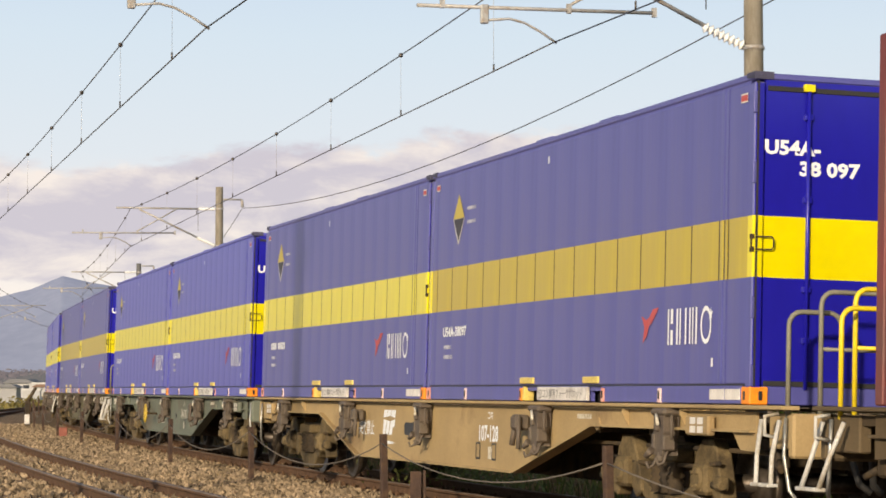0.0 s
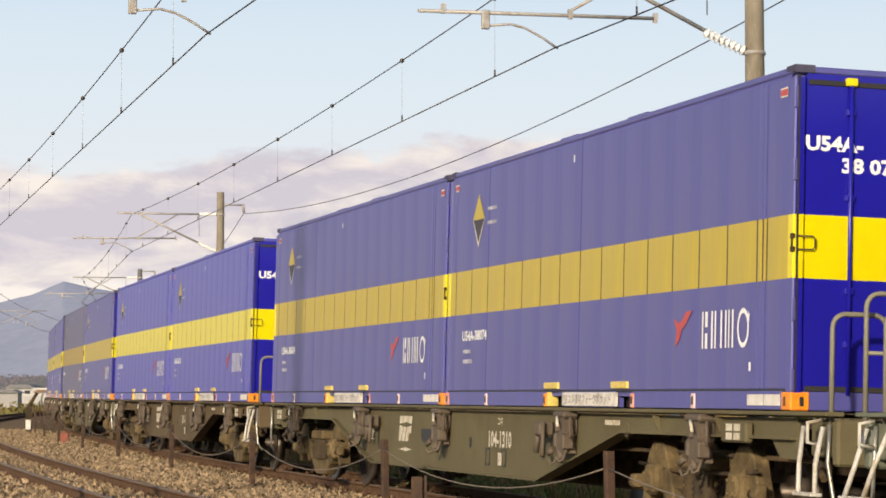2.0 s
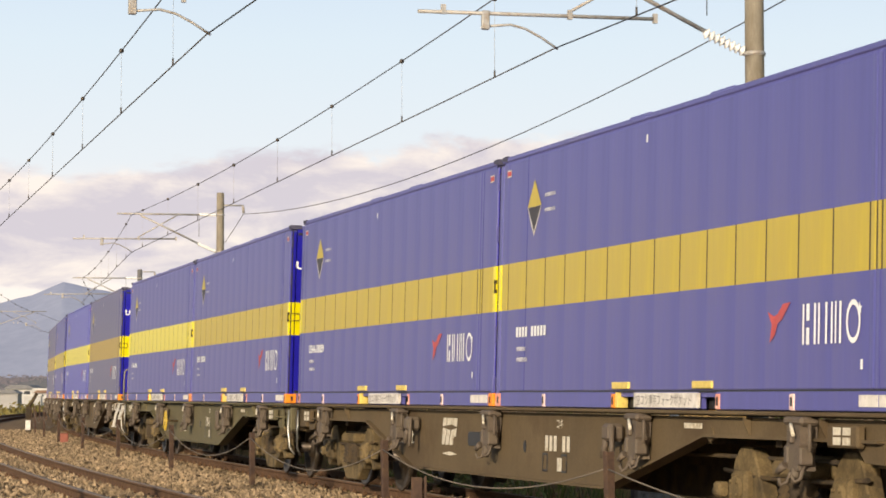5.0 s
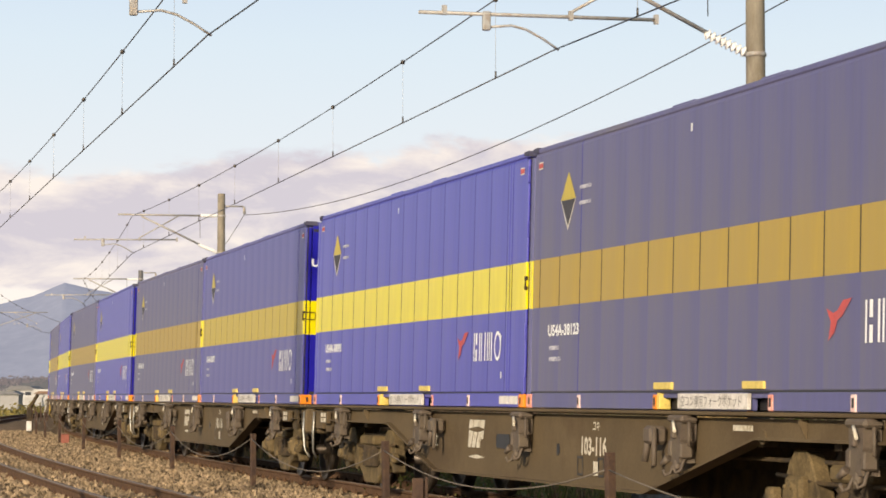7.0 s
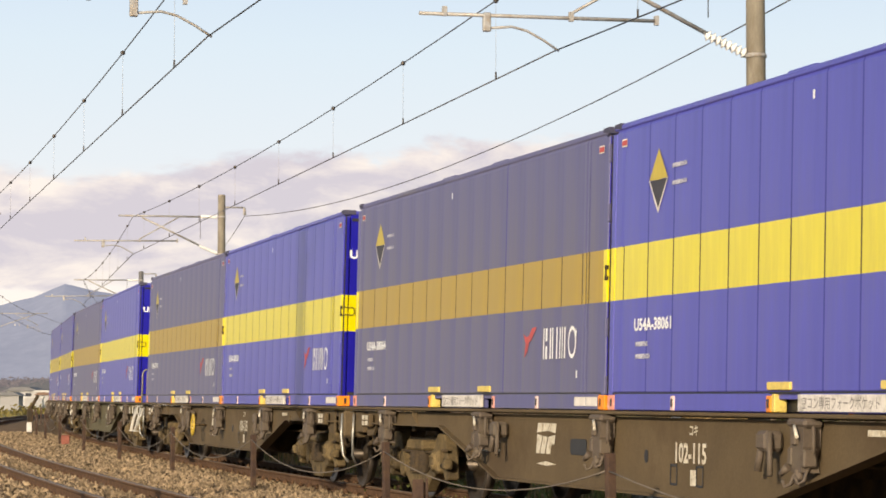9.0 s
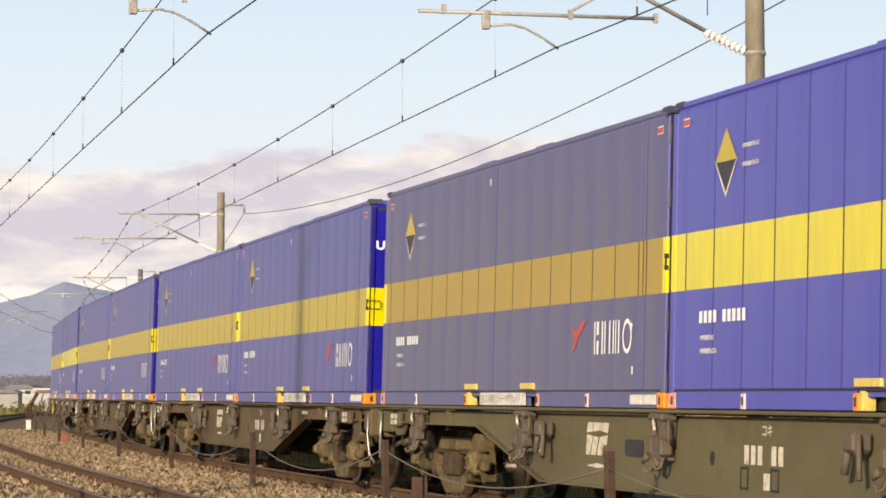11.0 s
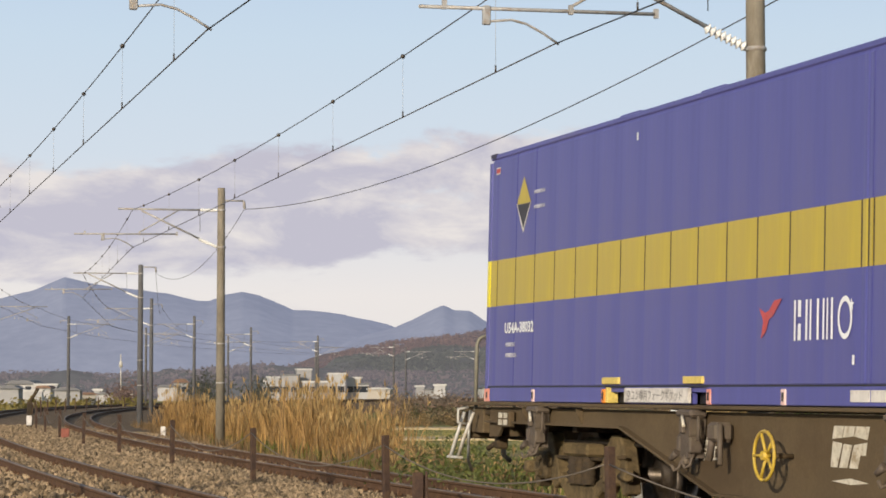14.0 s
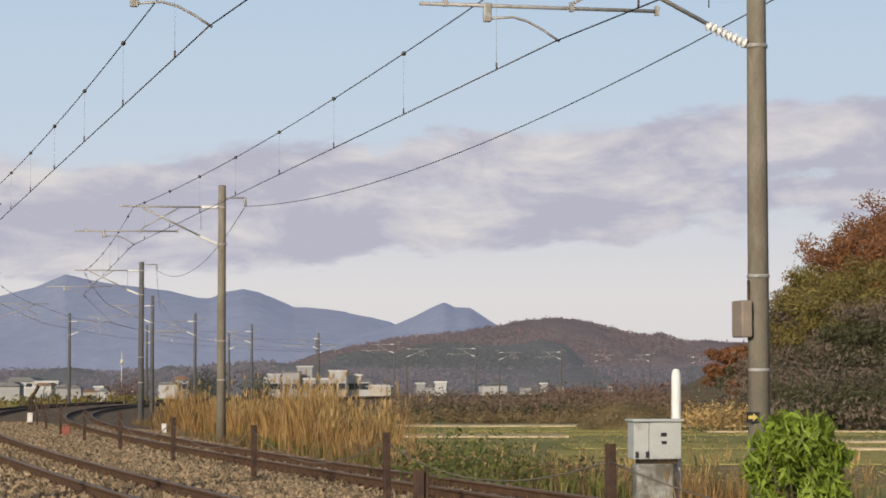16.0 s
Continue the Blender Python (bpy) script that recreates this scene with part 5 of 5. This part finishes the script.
brush("brushwood", scatter(1335, 1620, 138, 150, 120, 610, 680), GREYTWIG, .12, "bare brown thicket at the foot of the slope", 170)
brush("brushwood", scatter(1340, 1620, 132, 142, 80, 650, 700), DARKLEAF, .11, "dull green thicket at the foot of the slope", 130)
brush("brushwood", scatter(1340, 1620, 128, 136, 50, 690, 708), GREYTWIG, .14, "withered brown weeds at the foot of the slope", 40)
brush("brushwood", scatter(700, 1340, 172, 215, 260, 690, 738), leafmat("brown_scrub", (.22, .145, .098), .3, .25), .12, "rust-brown brushwood on a far bank", 80)
for px0, px1, top, mat_, what in ((205, 240, 655, "russet", "reddish-brown bare trees among far houses"), (352, 380, 642, "green", "dark green trees among far houses"), (446, 470, 658, "green", "dark green trees among far houses")):
    tone = leafmat("far_" + mat_ + "_trees", (.15, .10, .09) if mat_ == "russet" else (.06, .065, .05), .3, .2)
    brush("far_trees", scatter(px0, px1, 330, 380, 26, top, top + 40), tone, .22, what, 60)
WITHERED = leafmat("withered_bank_grass", (.21, .15, .075), .3, .2)
brush("brushwood", scatter(700, 1340, 152, 176, 240, 722, 742), WITHERED, .10, "withered brown grass at the foot of a far bank", 60)
brush("brushwood", scatter(1040, 1180, 135, 142, 60, 706, 728), WITHERED, .08, "withered brown grass on a low mound", 50)
brush("brushwood", scatter(960, 1320, 200, 230, 120, 672, 695), leafmat("reddish_scrub", (.19, .115, .085), .25, .15), .16, "reddish-brown bare scrub on a far bank", 80)
brush("brushwood", scatter(742, 890, 33, 44, 60, 764, 805), leafmat("olive_weed", (.12, .135, .035), .3, .3), .05, "olive green weeds at the edge of the field", 60)
brush("field_tufts", [(x, y, -1.2, .35, .12) for x, y, z, a, b in scatter(700, 1640, 55, 150, 800, 700, 710)], leafmat("straw_tuft", (.36, .29, .12)), .05, "withered tufts scattered over the fields", 14)
brush("field_tufts", [(x, y, -1.2, .4, .1) for x, y, z, a, b in scatter(700, 1640, 55, 150, 420, 700, 710)], GREENGRASS, .05, "green tufts scattered over the fields", 14)
mound("mound", (1110 - 784) / F * 140, 140, 3.0, 5, 1.45, -1.25, 16, mat("grassy_bank", (.19, .145, .07), .95, spec=.08, vary=.4, scale=1), "low grassy mound in the fields", .2)
PATHM = mat("pale_field_path", (.50, .40, .26), .95, spec=.08, vary=.15, scale=.5)
for y0_, y1_, x0_, x1_ in ((146, 152, -3, 22), (115, 120, -3, 6), (104, 106.5, 14, 30), (128, 130, 14, 40), (92, 93.5, 12, 30)):
    bm = bmesh.new()
    box(bm, x0_, x1_, y0_, y1_, -1.3, -1.16, .02)
    tagged(part("field_path", bm, PATHM), "pale straw-coloured strip across the fields", "path", kind="structure")
GREENM = mat("green_field", (.40, .335, .11), .95, spec=.08, vary=.3, scale=.8, bump=.6, bscale=8)
for y0_, y1_, x0_, x1_ in ((121, 127, -2, 42), (131, 145, 0, 14), (94, 103, 5, 32), (75, 91, 4, 26)):
    bm = bmesh.new()
    box(bm, x0_, x1_, y0_, y1_, -1.3, -1.225, .02)
    tagged(part("green_field", bm, GREENM), "short green field strip with bare patches", "field", kind="structure")


# ---- hills and mountains ----
def ridge(name, pts, dist, depth, material, label, base=-10, step=10, jag=0.0, rows=23):
    """A long ridge whose crest follows heights (bearing, rise) at a distance; it slopes down on both sides."""
    bx, bz = [p[0] for p in pts], [p[1] for p in pts]
    vs, fs = [], []
    xs = np.arange(bx[0], bx[-1] + .1, step)
    for j in range(rows):
        q = -1 + 2 * j / (rows - 1)
        y = dist + q * depth
        for px in xs:
            e_ = float(np.interp(px, bx, bz))
            x = (px - 784) / F * dist
            z = EYE + e_ / F * dist
            z = base + (z - base) * (1 - abs(q) ** 1.3) + (1 - abs(q)) * jag * noise.fractal(Vector((x / dist * 28, y / dist * 28, 3)), 1, 2, 4)
            vs.append((x * (y / dist), y, z))
    k = len(xs)
    for j in range(rows - 1):
        for i in range(k - 1):
            a = j * k + i
            fs.append((a, a + 1, a + k + 1, a + k))
    return tagged(raw(name, vs, fs, material, smooth=True), label, "mountain", kind="structure")


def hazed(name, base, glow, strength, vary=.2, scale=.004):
    """Far land seen through air: dull ground colour, with the air's own light put in as emission."""
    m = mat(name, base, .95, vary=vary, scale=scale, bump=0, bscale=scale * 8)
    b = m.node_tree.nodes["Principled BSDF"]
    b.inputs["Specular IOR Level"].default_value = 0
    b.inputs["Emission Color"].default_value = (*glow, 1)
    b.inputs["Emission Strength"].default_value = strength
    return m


# the mountains' blue haze is a glow in their material
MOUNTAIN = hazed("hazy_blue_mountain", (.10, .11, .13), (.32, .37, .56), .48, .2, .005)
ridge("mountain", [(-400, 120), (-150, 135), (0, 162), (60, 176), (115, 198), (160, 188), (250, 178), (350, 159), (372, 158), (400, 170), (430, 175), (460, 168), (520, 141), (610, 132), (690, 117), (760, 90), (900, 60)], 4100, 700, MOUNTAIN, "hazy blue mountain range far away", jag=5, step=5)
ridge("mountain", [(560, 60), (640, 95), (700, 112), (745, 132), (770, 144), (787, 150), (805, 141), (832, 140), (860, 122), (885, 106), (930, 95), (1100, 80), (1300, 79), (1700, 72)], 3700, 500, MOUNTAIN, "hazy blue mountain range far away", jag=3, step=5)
# hill materials emit a faint lilac light in place of the air between
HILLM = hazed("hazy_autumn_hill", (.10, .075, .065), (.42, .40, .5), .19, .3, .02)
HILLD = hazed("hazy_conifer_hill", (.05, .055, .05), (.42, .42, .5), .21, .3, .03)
HP = [(480, 30), (560, 52), (640, 74), (700, 85), (800, 95), (880, 106), (920, 115), (950, 117), (985, 121), (1020, 116), (1060, 109), (1100, 98), (1145, 90), (1170, 93), (1200, 82), (1290, 76), (1400, 70), (1700, 60)]
DP = [(560, 20), (600, 62), (640, 70), (700, 66), (740, 82), (800, 88), (850, 82), (900, 80), (960, 92), (1000, 82), (1040, 40), (1100, 22), (1200, 15)]
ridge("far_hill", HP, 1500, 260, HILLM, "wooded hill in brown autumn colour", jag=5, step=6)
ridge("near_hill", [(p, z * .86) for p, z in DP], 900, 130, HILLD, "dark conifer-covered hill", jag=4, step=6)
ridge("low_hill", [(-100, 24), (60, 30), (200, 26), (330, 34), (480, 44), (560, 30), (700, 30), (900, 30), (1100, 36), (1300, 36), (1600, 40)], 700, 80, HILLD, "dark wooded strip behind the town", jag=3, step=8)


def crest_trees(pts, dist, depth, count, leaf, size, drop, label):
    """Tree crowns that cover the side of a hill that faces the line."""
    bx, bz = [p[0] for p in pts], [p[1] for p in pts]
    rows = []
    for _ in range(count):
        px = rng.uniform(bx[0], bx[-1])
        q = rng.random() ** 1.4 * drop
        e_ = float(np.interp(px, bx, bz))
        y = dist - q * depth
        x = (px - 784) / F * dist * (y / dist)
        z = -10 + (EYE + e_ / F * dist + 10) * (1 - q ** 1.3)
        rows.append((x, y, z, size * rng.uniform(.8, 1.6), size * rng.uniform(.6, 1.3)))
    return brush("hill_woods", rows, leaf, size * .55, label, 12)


# crowns glow like the hills under them, haze put into the leaf material
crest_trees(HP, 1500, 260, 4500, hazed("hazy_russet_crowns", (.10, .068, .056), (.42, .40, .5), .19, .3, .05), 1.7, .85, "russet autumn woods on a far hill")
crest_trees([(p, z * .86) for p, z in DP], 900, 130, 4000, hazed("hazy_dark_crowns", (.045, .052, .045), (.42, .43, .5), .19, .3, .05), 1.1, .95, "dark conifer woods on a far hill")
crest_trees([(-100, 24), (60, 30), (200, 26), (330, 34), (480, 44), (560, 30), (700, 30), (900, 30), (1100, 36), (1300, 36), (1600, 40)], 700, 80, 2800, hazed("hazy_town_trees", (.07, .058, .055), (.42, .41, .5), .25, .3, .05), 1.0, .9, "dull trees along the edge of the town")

# ---- the town ----
WALLS = [mat("house_wall_" + n, c, .8, vary=.1, scale=.6) for n, c in (("white", (.38, .38, .39)), ("grey", (.28, .28, .29)), ("cream", (.38, .35, .31)))]
ROOFS = [mat("roof_" + n, c, .6, vary=.15, scale=.8) for n, c in (("slate", (.11, .115, .13)), ("brown", (.16, .09, .06)), ("white", (.44, .44, .44)))]
GLASS = mat("window_glass", (.03, .035, .045), .12, vary=.1, bump=0)


def house(px, base_px, w_px, h_px, d, wall, roof, flat):
    k = d / F
    w, h, dp = w_px * k, h_px * k, w_px * k * .7
    x = (px - 784) * k
    z = EYE + (685 - base_px) * k
    z0 = min(z, -.2)
    e = empty("house", pose(x, d, z0, 0, 0, rng.uniform(-14, 14)))
    top = h + (z - z0)
    part("wall", box(bmesh.new(), -w / 2, w / 2, 0, dp, -1.3 - z0, top), WALLS[wall], e)
    bm = bmesh.new()
    if flat:
        box(bm, -w / 2 - .2, w / 2 + .2, -.2, dp + .2, top, top + .35)
    else:
        prism(bm, ((-w / 2 - .5, top), (w / 2 + .5, top), (w * .3, top + h * .42), (-w * .3, top + h * .42)), -.5, dp + .5, "y")
    part("roof", bm, ROOFS[roof], e)
    n = max(2, int(w / 2.6))
    for r in range(max(1, int(top / 3))):
        for i in range(n):
            wx, wz = -w / 2 + (i + .5) * w / n, .9 + r * 3
            if wz + 1.2 > top or (i + r) % 4 == 3:
                continue
            part("window", box(bmesh.new(), wx - .6, wx + .6, -.06, .0, wz, wz + 1.15), GLASS, e)
    kinds = ("white", "grey", "cream")[wall]
    return tagged(e, kinds + "-walled building with a " + (("flat" if flat else "pitched") + " roof in the distant town"), "house", "houses of the town")


for a in ((40, 692, 54, 17, 460, 0, 0, False), (84, 692, 40, 15, 455, 0, 2, True), (14, 698, 44, 15, 420, 1, 0, False), (122, 699, 44, 13, 400, 1, 0, False), (62, 697, 30, 9, 415, 0, 2, True), (160, 702, 24, 9, 410, 2, 1, False), (193, 702, 30, 10, 390, 0, 0, False), (176, 700, 16, 14, 440, 1, 2, True), (226, 700, 24, 11, 420, 2, 1, False), (298, 690, 34, 10, 520, 0, 0, False), (322, 688, 24, 16, 540, 1, 1, False), (478, 676, 22, 9, 560, 0, 0, False),
          (486, 690, 20, 26, 480, 0, 2, True), (515, 686, 30, 26, 520, 1, 0, True), (540, 686, 26, 36, 525, 1, 2, True), (598, 688, 30, 30, 460, 0, 2, True), (628, 689, 24, 24, 465, 0, 2, True), (572, 690, 22, 18, 470, 1, 2, True), (645, 690, 18, 14, 455, 0, 0, True), (672, 692, 40, 8, 440, 2, 2, False),
          (780, 692, 20, 14, 420, 0, 2, True), (768, 692, 30, 7, 460, 1, 0, False), (876, 692, 44, 11, 430, 0, 0, False), (990, 688, 16, 5, 520, 1, 0, False), (1080, 687, 14, 5, 520, 1, 0, False), (1260, 684, 16, 5, 520, 1, 1, False), (930, 690, 20, 5, 500, 1, 0, False), (745, 690, 14, 10, 470, 1, 2, True), (962, 688, 12, 8, 520, 1, 2, True), (550, 688, 26, 16, 500, 1, 2, True), (80, 694, 26, 12, 430, 0, 1, False)):
    house(*a)
# radio mast over the town
bm = bmesh.new()
rod(bm, (0, 0, -2), (0, 0, 9.0), .18, .12)
rod(bm, (0, 0, 5.8), (0, 0, 7.2), .45, .4, 8)
o = part("radio_mast", bm, WSTEP)
o.matrix_basis = pose((216 - 784) / F * 600, 600, 1)
tagged(o, "white slender mast above the town's roofs", "mast")


# ---- clouds: a ring of far sky ----
def cloud_material():
    m = bpy.data.materials.new("high_cloud_and_haze")
    m.use_nodes = True
    n, l = m.node_tree.nodes, m.node_tree.links
    n.remove(n["Principled BSDF"])
    out = n["Material Output"]

    def math_(op, a, b=None, c=None, clamp=False):
        q = n.new("ShaderNodeMath")
        q.operation, q.use_clamp = op, clamp
        for i, v in enumerate((a, b, c)):
            if v is not None:
                if isinstance(v, (int, float)):
                    q.inputs[i].default_value = v
                else:
                    l.new(v, q.inputs[i])
        return q.outputs[0]

    def noise_(vec, scale, detail, rough, dist=0.0):
        q = n.new("ShaderNodeTexNoise")
        q.inputs["Scale"].default_value, q.inputs["Detail"].default_value, q.inputs["Roughness"].default_value, q.inputs["Distortion"].default_value = scale, detail, rough, dist
        l.new(vec, q.inputs["Vector"])
        return q.outputs[0]
    co, sep, mp = n.new("ShaderNodeTexCoord"), n.new("ShaderNodeSeparateXYZ"), n.new("ShaderNodeMapping")
    l.new(co.outputs["Object"], sep.inputs[0]), l.new(co.outputs["Object"], mp.inputs[0])
    mp.inputs["Scale"].default_value = (1, 1, 2.6)
    x, z = sep.outputs["X"], sep.outputs["Z"]
    big = noise_(mp.outputs[0], .0022, 7, .58, .4)
    fine = noise_(mp.outputs[0], .0075, 6, .6, .3)
    tex = math_("ADD", math_("MULTIPLY", big, .72), math_("MULTIPLY", fine, .28))
    # two long banks that rise to the right
    rise = math_("MULTIPLY", x, .075)
    zz = math_("SUBTRACT", z, rise)

    def bank(mid, half, w):
        q = math_("DIVIDE", math_("SUBTRACT", zz, mid), half)
        return math_("MULTIPLY", math_("POWER", 2.718, math_("MULTIPLY", math_("MULTIPLY", q, q), -1)), w)
    dens = math_("ADD", bank(425, 72, .34), bank(305, 60, .29))
    d = math_("ADD", math_("SUBTRACT", tex, .62), dens)
    cover = n.new("ShaderNodeMapRange")
    cover.interpolation_type = "SMOOTHSTEP"
    cover.inputs["From Min"].default_value, cover.inputs["From Max"].default_value = .0, .12
    l.new(d, cover.inputs[0])
    # lit tops and lilac undersides
    lit = n.new("ShaderNodeMapRange")
    lit.inputs["From Min"].default_value, lit.inputs["From Max"].default_value = .45, .66
    l.new(noise_(mp.outputs[0], .0042, 6, .6, .3), lit.inputs[0])
    cc = n.new("ShaderNodeMix")
    cc.data_type = "RGBA"
    l.new(lit.outputs[0], cc.inputs[0])
    cc.inputs[6].default_value, cc.inputs[7].default_value = (.45, .465, .585, 1), (.665, .665, .70, 1)
    # clear air: pale towards the horizon, blue higher up
    air = n.new("ShaderNodeValToRGB")
    e = air.color_ramp.elements
    e[0].position, e[0].color = .0, (.66, .66, .69, 1)
    e[1].position, e[1].color = 1, (.40, .55, .77, 1)
    for p, c in ((.20, (.69, .695, .73, 1)), (.30, (.63, .665, .735, 1)), (.5, (.53, .635, .77, 1)), (.75, (.475, .615, .78, 1))):
        e.new(p).color = c
    l.new(math_("DIVIDE", z, 900.0), air.inputs[0])
    mix = n.new("ShaderNodeMix")
    mix.data_type = "RGBA"
    l.new(cover.outputs[0], mix.inputs[0]), l.new(air.outputs[0], mix.inputs[6]), l.new(cc.outputs[2], mix.inputs[7])
    em, tr, ms = n.new("ShaderNodeEmission"), n.new("ShaderNodeBsdfTransparent"), n.new("ShaderNodeMixShader")
    l.new(mix.outputs[2], em.inputs[0])
    fade = n.new("ShaderNodeMapRange")
    fade.inputs["From Min"].default_value, fade.inputs["From Max"].default_value = 790, 1040
    l.new(z, fade.inputs[0])
    l.new(fade.outputs[0], ms.inputs[0]), l.new(em.outputs[0], ms.inputs[1]), l.new(tr.outputs[0], ms.inputs[2])
    l.new(ms.outputs[0], out.inputs[0])
    return m


vs, fs = [], []
k = 96
for i in range(k):
    a = 2 * math.pi * i / k
    for z in (-40, 1100):
        vs.append((4600 * math.sin(a), 4600 * math.cos(a), z))
for i in range(k):
    a, b = 2 * i, 2 * ((i + 1) % k)
    fs.append((a, b, b + 1, a + 1))
o = raw("backdrop", vs, fs, cloud_material())
tagged(o, "pale blue sky with long lilac and white cloud banks", "sky", kind="structure")

motions()
